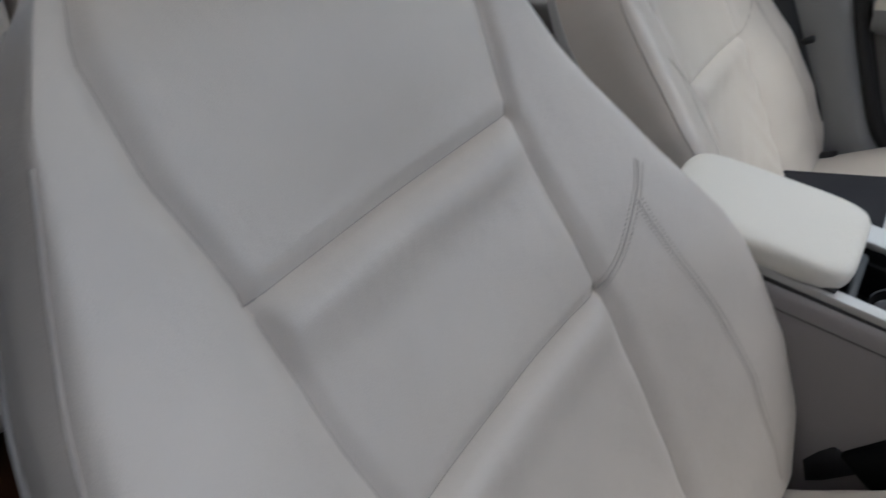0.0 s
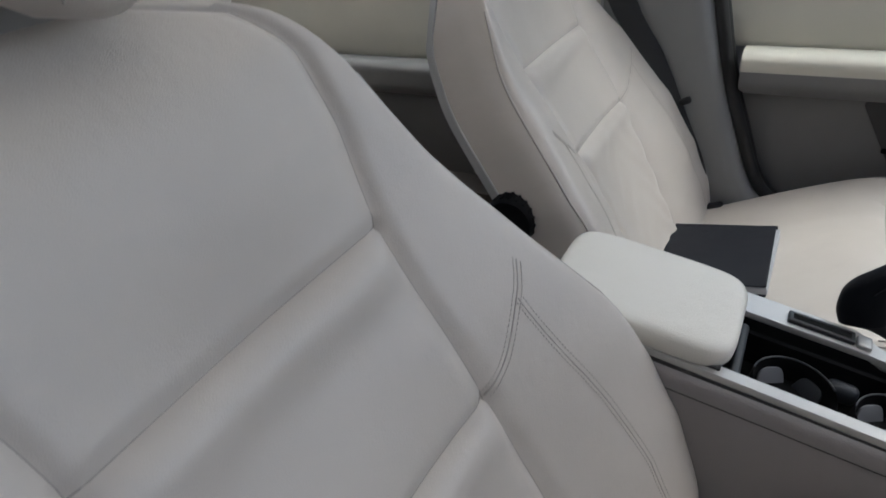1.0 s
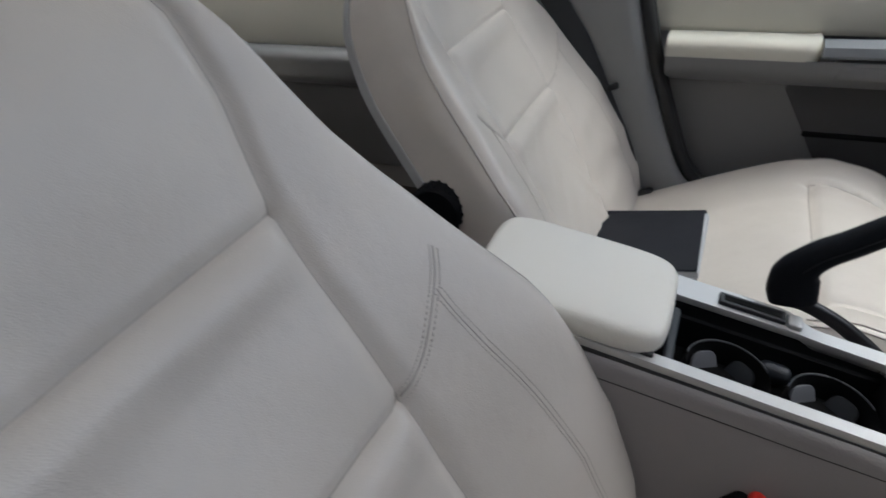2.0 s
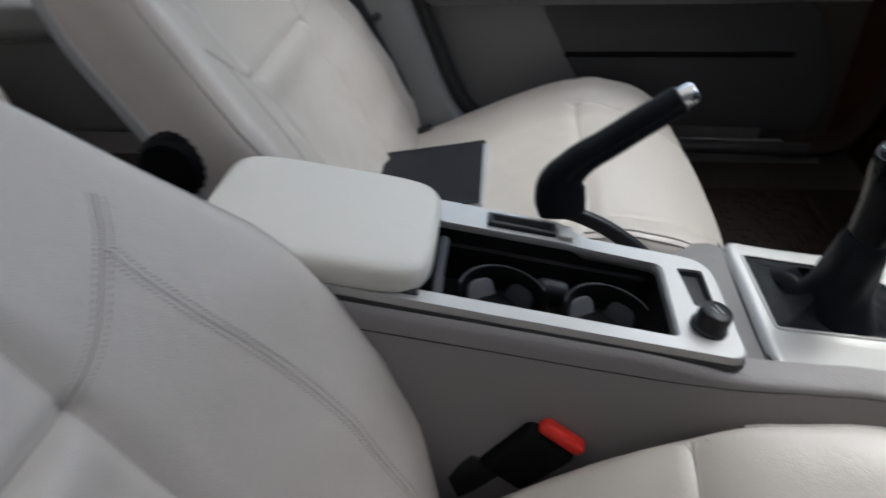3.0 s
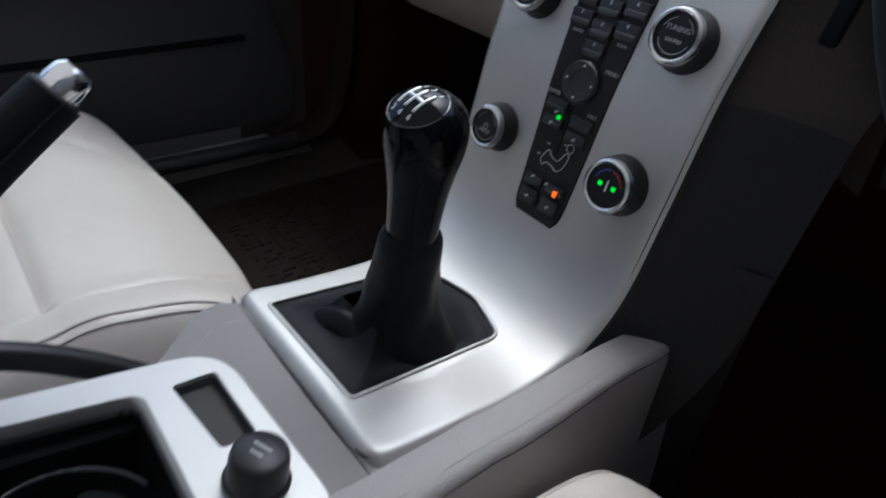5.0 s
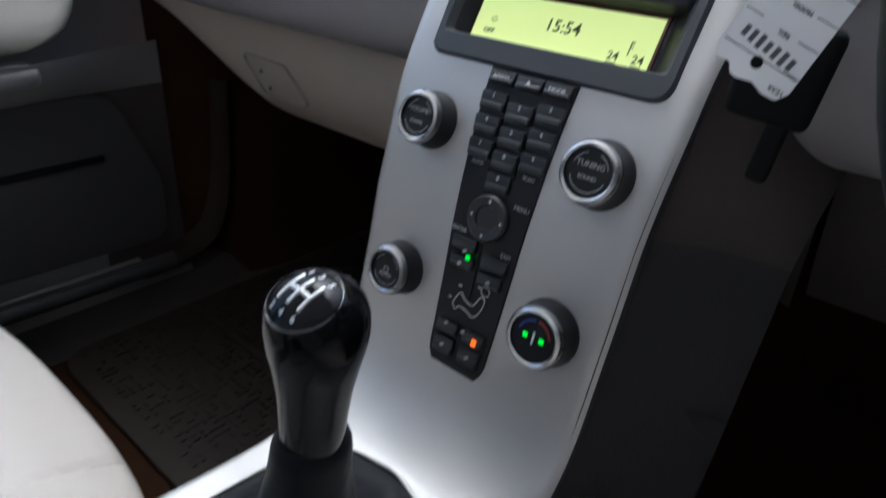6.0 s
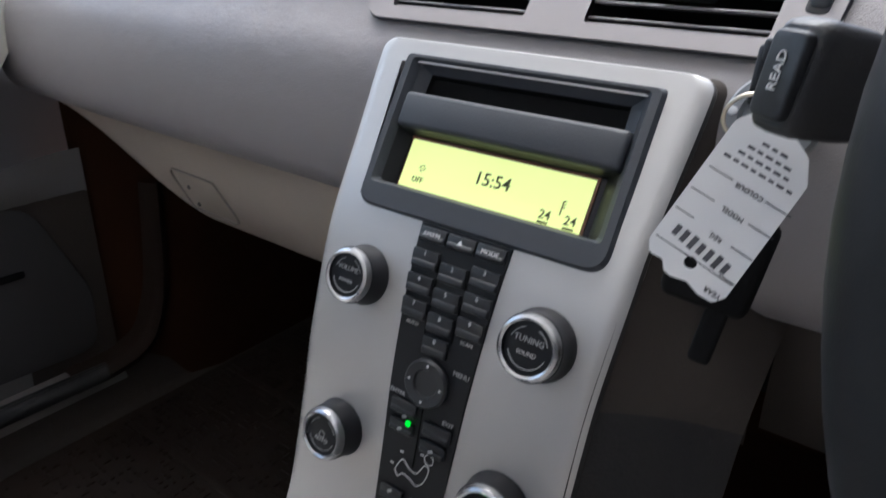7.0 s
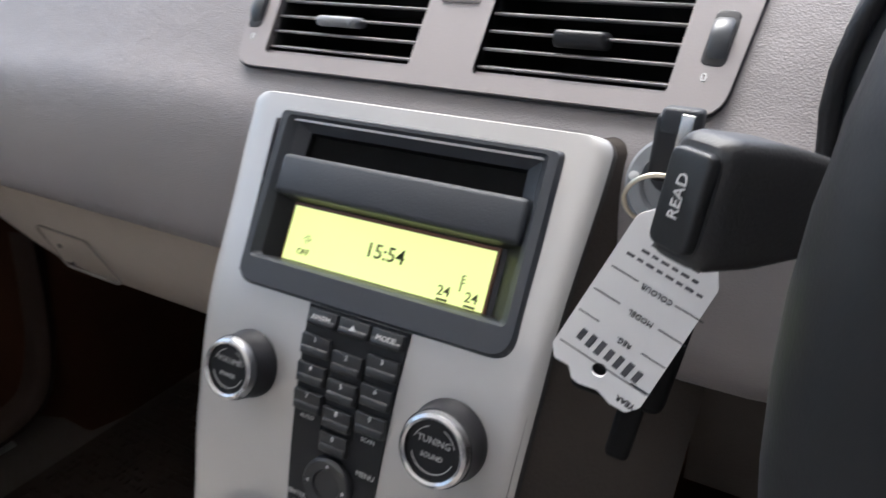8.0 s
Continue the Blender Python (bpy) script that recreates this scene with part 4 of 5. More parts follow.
part("orange_light", box((0.0034, 0.0042, 0.0012), on_stack(0.0130, zrow(0.892), 0.0044)), ORANGELED, stack, "lit orange lamp", False)
# airflow figure in pale print
fm = on_stack(0, zrow(0.775), 0.0018)
fig = smoothed([(-0.012, -0.004, 0), (-0.0075, 0.0045, 0), (-0.002, 0.001, 0), (0.004, 0.0005, 0), (0.0085, 0.008, 0), (0.0118, 0.006, 0), (0.0095, -0.003, 0), (0.005, -0.0072, 0), (0.0, -0.0052, 0), (-0.006, -0.0045, 0), (-0.009, -0.0072, 0), (-0.012, -0.004, 0)], 60)[:-1]
part("airflow_figure", tube([fm @ p for p in fig], 0.00032, 5, True), PALE, stack, "pale airflow outline")
part("airflow_figure", arc_tube(fm @ Matrix.Translation((0.0105, 0.0125, 0)), 0.0032, 0, 352, 0, 0.00028), PALE, stack, "pale airflow outline")
for x, y in ((0.0055, 0.0135), (-0.009, 0.009), (-0.0148, -0.001)):
    part("airflow_arrow", box((0.0025, 0.0008, 0.0003), fm @ Matrix.Translation((x, y, 0))), PALE, stack, "", False)
for x, f in ((-0.0105, 0.955), (0.0105, 0.955), (-0.011, 0.87), (0.003, 0.872), (-0.012, 0.645), (0.012, 0.668), (-0.010, 0.598)):
    part("key_mark", box((0.0032, 0.0018, 0.0003), on_stack(x, zrow(f), 0.0046) @ pose(0, 0, 0, 0, 0, 30)), FAINT, stack, "", False)
# ---- centre console ----
CM = pose(0, -0.327, 0.468, -11, 0, 0)      # x across, y along the rail, z up from it
console = thing("centre_console", (0.03, -0.4, FLOOR), "taupe grey centre console with silver frame and cream armrest", "centre console")
side = [(0.118, -0.006), (0.1335, -0.0065), (0.1395, -0.009), (0.1425, -0.014), (0.1435, -0.020), (0.1440, -0.0272)]
side2 = [(0.1440, -0.0284), (0.1455, -0.035), (0.147, -0.07), (0.149, -0.12), (0.151, -0.18), (0.153, -0.24), (0.155, -0.36)]
fs = np.concatenate([np.linspace(-0.36, 0.02, 15), np.linspace(0.05, 0.52, 22)])
dip = lambda f: -0.037 * step(-0.08, 0.15, f) - 0.004 * step(0.20, 0.34, f)
seam_z = lambda f: curve_at(((-0.36, -0.0300), (-0.08, -0.0272), (0.0, -0.0258), (0.05, -0.0215), (0.10, -0.0150), (0.15, -0.0100), (0.20, -0.0080), (0.30, -0.0085), (0.52, -0.0120)), f)
flatten = lambda f: curve_at(((-0.36, 1.0), (-0.04, 1.0), (0.0, 0.92), (0.05, 0.42), (0.10, 0.28), (0.20, 0.30), (0.52, 0.30)), f)
side_z = lambda f, z: seam_z(f) + (z + 0.0278) * (flatten(f) if z > -0.0278 else 1)
taper = lambda f, z: curve_at(((-0.36, 0.0), (0.05, 0.0), (0.15, -0.004), (0.30, -0.017), (0.40, -0.028), (0.52, -0.040)), f)
part("side_upper", skin([[CM @ V(x + taper(f, z), f, side_z(f, z)) for x, z in side] for f in fs]), CONSOLE, console, "taupe grey upper console side")
part("side_lower", skin([[CM @ V(x + taper(f, z), f, side_z(f, z)) for x, z in side2] for f in fs]), CONSOLE, console, "taupe grey lower console side")
part("side_seam", tube([CM @ V(0.1441 + taper(f, -0.0278), f, seam_z(f)) for f in fs], 0.0005, 8), GAPGREY, console, "thin dark seam along the side")
lx = lambda f: -0.006 + 0.012 * step(-0.16, -0.06, f) - 0.075 * step(0.0, 0.085, f)
part("side_left", skin([[CM @ V(lx(f) + dx, f, z + dip(f)) for dx, z in ((0.02, -0.007), (0.004, -0.009), (0.0, -0.014), (-0.006, -0.06), (-0.012, -0.16), (-0.016, -0.34))] for f in fs]), CONSOLE, console, "taupe grey console side")
part("deck", skin([[CM @ V(lx(f) + (0.136 + taper(f, 0) - lx(f)) * q, f, -0.0065 + dip(f) - 0.002 * math.sin(math.pi * q) + (side_z(f, -0.0066) + 0.0065 - dip(f)) * step(0.84, 1.0, q)) for q in np.linspace(0, 1, 26)] for f in np.linspace(0.004, 0.50, 26)]), DECK, console, "smooth grey console deck")
part("rear_face", skin([[CM @ V(x, -0.36, z) for x in (-0.01, 0.145)] for z in (0.0, -0.35)]), CONSOLE, console, "", False)

# silver tray frame, its left rail stepping in beside the handbrake
fo = rounded([(-0.003, -0.33), (0.1365, -0.33), (0.1365, 0.0525), (0.018, 0.0480), (0.0165, -0.062), (-0.002, -0.085)], [0.004, 0.004, 0.016, 0.026, 0.02, 0.02], 6)
fi = rounded([(0.031, -0.32), (0.122, -0.32), (0.1215, 0.0), (0.036, 0.0), (0.034, -0.06), (0.032, -0.09)], [0.004, 0.004, 0.006, 0.008, 0.02, 0.02], 6)
CT = rounded([(0.0365, 0.0150), (0.0830, 0.0205), (0.0812, 0.0385), (0.0340, 0.0375)], 0.003, 4)
tf = ring(fo, fi, 0.010, CM @ Matrix.Translation((0, 0, 0.0012)), 0.0022)
tray_frame = part("tray_frame", cut_through(tf, prism(CT, 0.04, CM @ Matrix.Translation((0, 0, 0.02)))), SILVER, console, "satin silver tray frame")
nose_pts = [q for q in fo if q[1] > 0.01]
part("frame_nose", skin([[CM @ V(0.08 + (x - 0.08) * k, 0.02 + (y - 0.02) * k, z) for x, y in nose_pts] for k, z in ((0.992, -0.007), (0.985, -0.012), (0.975, -0.020), (0.972, -0.040))]), CONSOLE, console, "taupe grey step below the frame")
# dark strip laid in as the shadow below the frame
part("frame_shadow", ring([(x * 1.0 + (0.0012 if x > 0.07 else -0.0012), y + (0.0012 if y > 0 else 0)) for x, y in fo], fi, 0.004, CM @ Matrix.Translation((0, 0, -0.0055)), 0.0004), GAPGREY, console, "dark strip painted as the shadow under the frame")
# tray with a stepped wall
tray = bmesh.new()
skin([[CM @ V(x, f, z) for x, z in ((0.033, -0.004), (0.035, -0.016), (0.038, -0.018), (0.039, -0.052), (0.118, -0.052), (0.1205, -0.004))] for f in (-0.32, -0.15, 0.0)], bm=tray)
skin([[CM @ V(x, f, z) for x in (0.033, 0.122)] for f, z in ((0.0015, -0.004), (-0.002, -0.052))], bm=tray)
part("tray", tray, TRAYBLACK, console, "black storage tray", False)


# cup holder insert: a plate with two scalloped rings and inner tongues
def cup(f):
    m = CM @ Matrix.Translation((0.0785, f, 0))
    c = part("cup_holder", lathe([(0.0335, -0.075), (0.0352, -0.036), (0.0362, -0.0285), (0.0371, -0.0268), (0.0380, -0.0285), (0.0384, -0.052)], m, 44, cap=False), TRAYBLACK, console, "black cup holder ring")
    # paler arc on the far half stands in for the rim's highlight
    part("rim_glint", tube([m @ V(0.0371 * math.cos(a), 0.0371 * math.sin(a), -0.0266) for a in np.linspace(radians(112), radians(262), 31)], 0.0009, 10), SLATE_SHEEN, c, "slate arc painted as the glint on the cup rim")
    part("cup_floor", lathe([(0.034, -0.076), (0.0005, -0.0755)], m, 30), VOID, c, "cup floor coloured near black for shade")
    # like tongues in two colours: the first as lit, the second as shaded
    for a, w, mt in ((214, 0.032, LITCUPGREY), (143, 0.032, BLUEBLACK)):
        ca = radians(a)
        mm = m @ pose(0, 0, 0, 0, 0, a - 90) @ Matrix.Translation((0, 0.0265, -0.050)) @ pose(0, 0, 0, 62, 0, 0)
        part("cup_tongue", prism(rounded([(-w / 2, -0.014), (w / 2, -0.014), (w / 2 - 0.004, 0.014), (-w / 2 + 0.004, 0.014)], 0.010), 0.003, mm, 0.0012), mt, c, "sprung tongue, one coloured as lit, one as shaded")
    return c


cup(-0.0385)
cup(-0.1275)
part("cup_bridge", box((0.016, 0.030, 0.022), CM @ Matrix.Translation((0.045, -0.083, -0.041)), 0.008, 3), BLUEBLACK, console, "slate bridge between the cups")
part("tray_end", box((0.078, 0.010, 0.046), CM @ Matrix.Translation((0.0785, -0.188, -0.028)) @ pose(0, 0, 0, -14, 0, 0), 0.004, 3), BLUEBLACK, console, "slate flap at the end of the tray")
# left rail: card slot, with an end stop
part("card_slot", box((0.0165, 0.060, 0.006), CM @ Matrix.Translation((0.0170, -0.119, 0.0022)), 0.0015), BLACK, console, "black card slot on the rail")
part("slot_opening", box((0.008, 0.052, 0.001), CM @ Matrix.Translation((0.0170, -0.119, 0.0051))), VOID, console, "dark slot", False)
part("slot_stop", box((0.018, 0.013, 0.008), CM @ Matrix.Translation((0.0185, -0.081, 0.0022)), 0.0025, 3), SILVER, console, "grey end stop")
# coin recess: sloping walls and a stepped floor
CI = [(0.0585 + (x - 0.0585) * 0.86, 0.0275 + (y - 0.0275) * 0.80) for x, y in CT]
coin = skin([[CM @ V(x, y, -0.0015) for x, y in CT], [CM @ V(x, y, -0.011) for x, y in CI]], True)
part("coin_wall", coin, BLUEBLACK, console, "dark sloping wall of the coin recess")
part("coin_floor", prism(CI, 0.001, CM @ Matrix.Translation((0, 0, -0.0105))), TRAYBLACK, console, "black coin recess floor", False)
part("coin_ridge", box((0.030, 0.010, 0.002), CM @ Matrix.Translation((0.062, 0.0285, -0.0092)) @ pose(0, 0, 0, 0, 0, 4), 0.0008), BLUEBLACK, console, "raised slate strip in the coin recess")
# power socket cap with a faint mark
pm = CM @ Matrix.Translation((0.1055, 0.0265, 0.0012))
cap = part("power_socket_cap", lathe([(0.0142, 0), (0.0144, 0.002), (0.0128, 0.0035), (0.0125, 0.0135), (0.0117, 0.0168), (0.0100, 0.0180), (0.0005, 0.0178)], pm, 36), BLACK, console, "round black power socket cap")
part("cap_mark", box((0.009, 0.0012, 0.0003), pm @ Matrix.Translation((-0.001, 0.0015, 0.0181)) @ pose(0, 0, 0, 0, 0, 25)), FAINT, cap, "faint printed mark", False)
part("cap_mark", box((0.006, 0.0012, 0.0003), pm @ Matrix.Translation((0.001, -0.0025, 0.0181)) @ pose(0, 0, 0, 0, 0, 25)), FAINT, cap, "faint printed mark", False)
# armrest lid: a soft cushion on a thin base
def cushion(cx, cy, w, l, z0, z1, m, e=4.0, n=48):
    """A padded lid: superellipse outline, crowned top."""
    def out(k, s):
        a = 2 * math.pi * k / n
        c, d = math.cos(a), math.sin(a)
        return cx + s * w / 2 * math.copysign(abs(c) ** (2 / e), c), cy + s * l / 2 * math.copysign(abs(d) ** (2 / e), d)
    h = z1 - z0
    rows = []
    for s, z in ((0.94, 0.0), (0.985, 0.06), (1.0, 0.2), (1.0, 0.5), (0.99, 0.70), (0.965, 0.84), (0.92, 0.925), (0.85, 0.965), (0.7, 0.99), (0.4, 1.005), (0.02, 1.01)):
        rows.append([m @ V(*out(k, s), z0 + h * z) for k in range(n)])
    return skin(rows, True, True)


AM = CM @ Matrix.Translation((0, -0.19, 0)) @ pose(0, 0, 0, 1, 0, 0) @ Matrix.Translation((0, 0.19, 0))
part("armrest", cushion(0.0695, -0.279, 0.131, 0.180, 0.001, 0.0255, AM, 5.5, 64), ARMLEATHER, console, "cream leather armrest lid")
part("armrest_base", box((0.128, 0.165, 0.006), CM @ Matrix.Translation((0.066, -0.279, 0.0015)), 0.002), GAPGREY, console, "dark armrest base")

# ---- gear lever ----
gear = thing("gear_lever", (0.008, -0.15, 0.40), "gloss black gear knob with silver pattern on leather boot", "gear lever")
G0, G1 = V(0.006, -0.158, 0.398), V(0.0195, -0.153, 0.572)
GM = Matrix.Translation(G0) @ (G1 - G0).normalized().to_track_quat("Z", "Y").to_matrix().to_4x4()
GM = GM @ pose(0, 0, 0, 0, 0, math.degrees(-math.atan2((GM.to_3x3() @ V(1, 0, 0)).y, (GM.to_3x3() @ V(1, 0, 0)).x)))
L = (G1 - G0).length
part("knob", lathe([(0.0150, L - 0.110), (0.0158, L - 0.100), (0.0162, L - 0.085), (0.0172, L - 0.067), (0.0185, L - 0.052), (0.0212, L - 0.036), (0.0234, L - 0.025), (0.0240, L - 0.017), (0.0234, L - 0.0095), (0.0212, L - 0.0035), (0.0175, L + 0.0010), (0.0125, L + 0.0042), (0.0065, L + 0.0062), (0.0005, L + 0.0068)], GM, 48), GLOSS, gear, "gloss black gear knob")
# silver shift pattern inlaid over the dome, turned towards the driver's eye
DOME = GM @ Matrix.Translation((0, 0, L - 0.0195)) @ pose(0, 0, 0, 22, 0, 0)


def over_dome(x, y, lift=0.0):
    return DOME @ (V(x, y, math.sqrt(0.0263 ** 2 - x * x - y * y)).normalized() * (0.0263 + lift))


cap = part("knob_cap", skin([[over_dome(r * math.cos(a), r * math.sin(a), 0.0003) for a in np.linspace(0, 2 * math.pi, 41)[:-1]] for r in (0.0168, 0.0160, 0.0125, 0.008, 0.004, 0.0004)], True, True), GLOSS, gear, "glossy domed cap")
part("knob_rim", tube([over_dome(0.0168 * math.cos(a), 0.0168 * math.sin(a), 0.0001) for a in np.linspace(0, 2 * math.pi, 49)[:-1]], 0.0005, 10, True), CHROMEDARK, gear, "thin polished rim")
for x in (-0.0064, 0.0, 0.0064):
    part("pattern_line", tube([over_dome(x, y, 0.0004) for y in np.linspace(-0.0072, 0.0072, 9)], 0.0010, 10), PALEMETAL, cap, "silver shift line")
part("pattern_line", tube([over_dome(x, 0, 0.0004) for x in np.linspace(-0.0064, 0.0064, 9)], 0.0010, 10), PALEMETAL, cap, "silver shift line")
for k, (x, y) in enumerate(((-0.0066, 0.0106), (-0.0066, -0.0106), (0.0, 0.0112), (0.0, -0.0112), (0.0066, 0.0106), (0.0066, -0.0106))):
    at, out = over_dome(x, y, 0.0003), (over_dome(x, y, 1.0) - over_dome(x, y, 0.0)).normalized()
    xa = (DOME.to_3x3() @ V(1, 0, 0)).normalized()
    words(str(k + 1), 0.0048, axes(at, xa, out.cross(xa)), PALEMETAL, gear)
# leather boot: pleated cone over a soft base with one deep fold
rows = []
for q in np.linspace(0, 1, 26):
    h = 0.088 * q
    ring_pts = []
    for k in range(56):
        a = 2 * math.pi * k / 56
        r = line_at(((0, 0.0375), (0.05, 0.035), (0.12, 0.0310), (0.3, 0.0250), (0.6, 0.0205), (0.85, 0.0190), (0.94, 0.0182), (1.0, 0.0150)), q)
        fold = 0.06 * math.sin(3 * a + 5 * q) * step(1.1, 0.3, q) + 0.045 * math.sin(5 * a - 9 * q) * step(1.1, 0.2, q)
        rr = r * (1 + fold)
        ring_pts.append(GM @ V(rr * math.cos(a), rr * 1.15 * math.sin(a), h + 0.004 + 0.004 * math.sin(2 * a + 1) * step(0.5, 0, q)))
    rows.append(ring_pts)
part("boot", skin(rows, True), BOOT, gear, "black leather gear boot with folds")
ob, bz = BOOT_HOLE, stack_z
base_rows = []
cxb, cyb = 0.000, -0.156
for s, dz in ((1.03, -0.004), (1.0, -0.002), (0.97, -0.0010), (0.93, -0.0016), (0.86, -0.0022), (0.78, -0.001), (0.66, 0.002), (0.52, 0.009), (0.42, 0.018)):
    base_rows.append([V(cxb + (x - cxb) * s, cyb + (y - cyb) * s, bz(cyb + (y - cyb) * s) + dz + (0.0012 * math.sin(5 * math.atan2(y - cyb, x - cxb)) if s < 0.9 else 0)) for x, y in ob])
part("boot_base", skin(base_rows, True), BOOT, gear, "black leather boot base")
fold = skin([[V(-0.030 + 0.05 * t, -0.196 + 0.012 * t, 0.416 - 0.004 * t + 0.012 * math.sin(math.pi * t)) + V(0, 0.010 * q, -0.010 * q * q) for q in np.linspace(-1, 1, 7)] for t in np.linspace(0, 1, 12)])
part("boot_fold", fold, BOOT, gear, "black leather fold")

# ---- handbrake ----
hb = thing("handbrake", (-0.03, -0.36, 0.43), "raised black leather handbrake with a chrome button on a curved lever", "handbrake lever")
hx = -0.030
hpath = smoothed([(hx, -0.4055, 0.4780), (hx, -0.4085, 0.4960), (hx, -0.4060, 0.5145), (hx, -0.3925, 0.5325), (hx, -0.3705, 0.5490), (hx, -0.3450, 0.5690), (hx, -0.3180, 0.5890)], 34)


def swept(path, size, n=20, e=2.6):
    """A bar along a path in the y-z plane; size(t) gives its width and height."""
    rows = []
    for i, p in enumerate(path):
        d = (path[min(i + 1, len(path) - 1)] - path[max(i - 1, 0)]).normalized()
        nn = V(0, -d.z, d.y)
        w, h = size(i / (len(path) - 1))
        rows.append([p + V(1, 0, 0) * w / 2 * math.copysign(abs(math.cos(a)) ** (2 / e), math.cos(a)) + nn * h / 2 * math.copysign(abs(math.sin(a)) ** (2 / e), math.sin(a)) for a in np.linspace(0, 2 * math.pi, n + 1)[:-1]])
    return skin(rows, True, True)


part("grip", swept(hpath, lambda t: (0.025 - 0.002 * t, line_at(((0, 0.044), (0.10, 0.047), (0.26, 0.045), (0.42, 0.031), (0.6, 0.0262), (1, 0.0242)), t))), BOOT, hb, "black leather grip")
part("grip_seam", tube([p + V(0.0126, 0, 0) for p in hpath[12:]], 0.0005, 5), BLACK, hb, "grip seam")
dirv = (hpath[-1] - hpath[-4]).normalized()
BM = Matrix.Translation(hpath[-1]) @ dirv.to_track_quat("Z", "Y").to_matrix().to_4x4()
part("collar", lathe([(0.0112, -0.004), (0.0114, 0.001), (0.0100, 0.002)], BM @ Matrix.Diagonal((1.0, 1.0, 1, 1)), 24), BLACK, hb, "black collar")
part("button", lathe([(0.0092, 0.000), (0.0096, 0.006), (0.0090, 0.0115), (0.0068, 0.0142), (0.0005, 0.0150)], BM, 28), CHROME, hb, "chrome release button")
lpath = smoothed([(hx, -0.414, 0.476), (hx + 0.001, -0.395, 0.4755), (hx + 0.002, -0.365, 0.462), (hx + 0.004, -0.338, 0.443), (hx + 0.008, -0.315, 0.424), (hx + 0.012, -0.29, 0.405)], 20)
part("lever", swept(lpath, lambda t: (0.011 + 0.003 * t, 0.013 + 0.004 * t)), BLACK, hb, "curved black lever")
# ---- front seats ----
def seat(name, cx, dy, dz, ridge, pull, qseam, fseam, wear, label):
    """A front seat: dy, dz move the backrest; ridge: (y, z) along the top of the cushion's side bolsters; pull: how far its front corners lie back."""
    o = V(cx, -0.674 + dy, 0.568 + dz)
    U, N, Xa = V(0, -0.5, 0.866), V(0, 0.866, 0.5), V(1, 0, 0)
    st = thing(name, (cx, -0.42 + dy, FLOOR), label, "car seat", "front seats")
    wt = ((-0.30, 0.262), (-0.22, 0.280), (-0.10, 0.286), (-0.02, 0.276), (0.03, 0.260), (0.10, 0.237), (0.15, 0.219), (0.20, 0.199), (0.25, 0.176), (0.29, 0.146), (0.315, 0.110), (0.33, 0.065), (0.338, 0.02))
    ht = ((-0.30, 0.022), (-0.24, 0.044), (-0.16, 0.058), (-0.05, 0.052), (0.06, 0.031), (0.17, 0.012), (0.28, 0.002), (0.32, 0.0))
    ct = ((-0.30, 0.105), (0.0, 0.118), (0.10, 0.124), (0.15, 0.130), (0.22, 0.143), (0.27, 0.141), (0.30, 0.120), (0.338, 0.016))

    def width(s):
        return line_at(wt, s)

    def front(x, s):
        W, H, c = width(s), line_at(ht, s), min(line_at(ct, s), line_at(wt, s) - 0.004)
        a = abs(x)
        d = 0.018 * step(0.12, 0.28, s) - 0.034 * max(0, (s - 0.265) / 0.07) ** 2.0 + 0.012 * math.exp(-((s + 0.02) / 0.16) ** 2)
        if a > c:
            r = (a - c) / (W - c)
            d += H * (0.45 * r + 0.55 * step(0, 1, r)) - 0.022 * max(0, (r - 0.80) / 0.20) ** 2.5
            d += 0.004 * math.sin(math.pi * min(1, r * 1.2)) * step(0.32, 0.1, s)
        else:
            q = a / c
            d -= 0.010 * (1 - q * q) * step(0.30, 0.15, s)
            # panels swell just below each cross seam
            for sa in (0.0, 0.15):
                below = sa - s
                if below > 0:
                    d += 0.0085 * math.exp(-((below - 0.022) / 0.019) ** 2) * (1 - q ** 8)
                d -= 0.0040 * math.exp(-(below / 0.0045) ** 2)
        d -= 0.0055 * math.exp(-((a - c) / 0.0065) ** 2) * step(0.33, 0.30, s)
        # broad sags and short creases of worn leather
        d += 0.0016 * math.sin(31 * x + 9 * s + 1) * math.sin(23 * s - 13 * x + 2) + 0.0006 * wear * math.sin(90 * s + 60 * a + 3 * math.sin(40 * x)) * step(0.10, -0.15, s) * step(0.85, 0.6, a / W)
        if wear > 1 and a > c:
            for k in range(5):
                u = (a - c) - (0.028 + 0.017 * k) + 0.25 * (s + 0.05)
                d -= 0.0020 * step(0.88, 0.62, a / W) * math.exp(-(u / 0.0055) ** 2) * math.exp(-((s + 0.03 - 0.022 * k) / 0.06) ** 2)
        if wear <= 1:      # the driver's outer panel seam runs straighter
            x -= 0.015 * step(0.04, 0.20, s) * math.exp(-((x - 0.14) / 0.055) ** 2)
        return o + Xa * x + U * (s + 0.020 * step(0.18, 0.338, s)) + N * d

    rnd_s = []
    for lo, hi, n in ((-0.30, 0.0, 34), (0.0, 0.15, 30), (0.15, 0.338, 28)):
        k = np.linspace(-1, 1, n)
        rnd_s.append([lo + (hi - lo) * (0.5 + 0.5 * (0.45 * v + 0.55 * math.sin(v * math.pi / 2))) for v in k])
    inner = [math.copysign(0.35 * abs(v) + 0.65 * math.sin(abs(v) * math.pi / 2), v) for v in np.linspace(-1, 1, 29)]
    outer = [0.6 * v + 0.4 * math.sin(v * math.pi / 2) ** 2 for v in np.linspace(0, 1, 20)]
    for nm, ss, lab in zip(("lower_panel", "middle_panel", "upper_panel"), rnd_s, ("creased lower panel", "middle panel", "smooth upper panel")):
        rows = []
        for s in ss:
            c = min(line_at(ct, s), width(s) - 0.004)
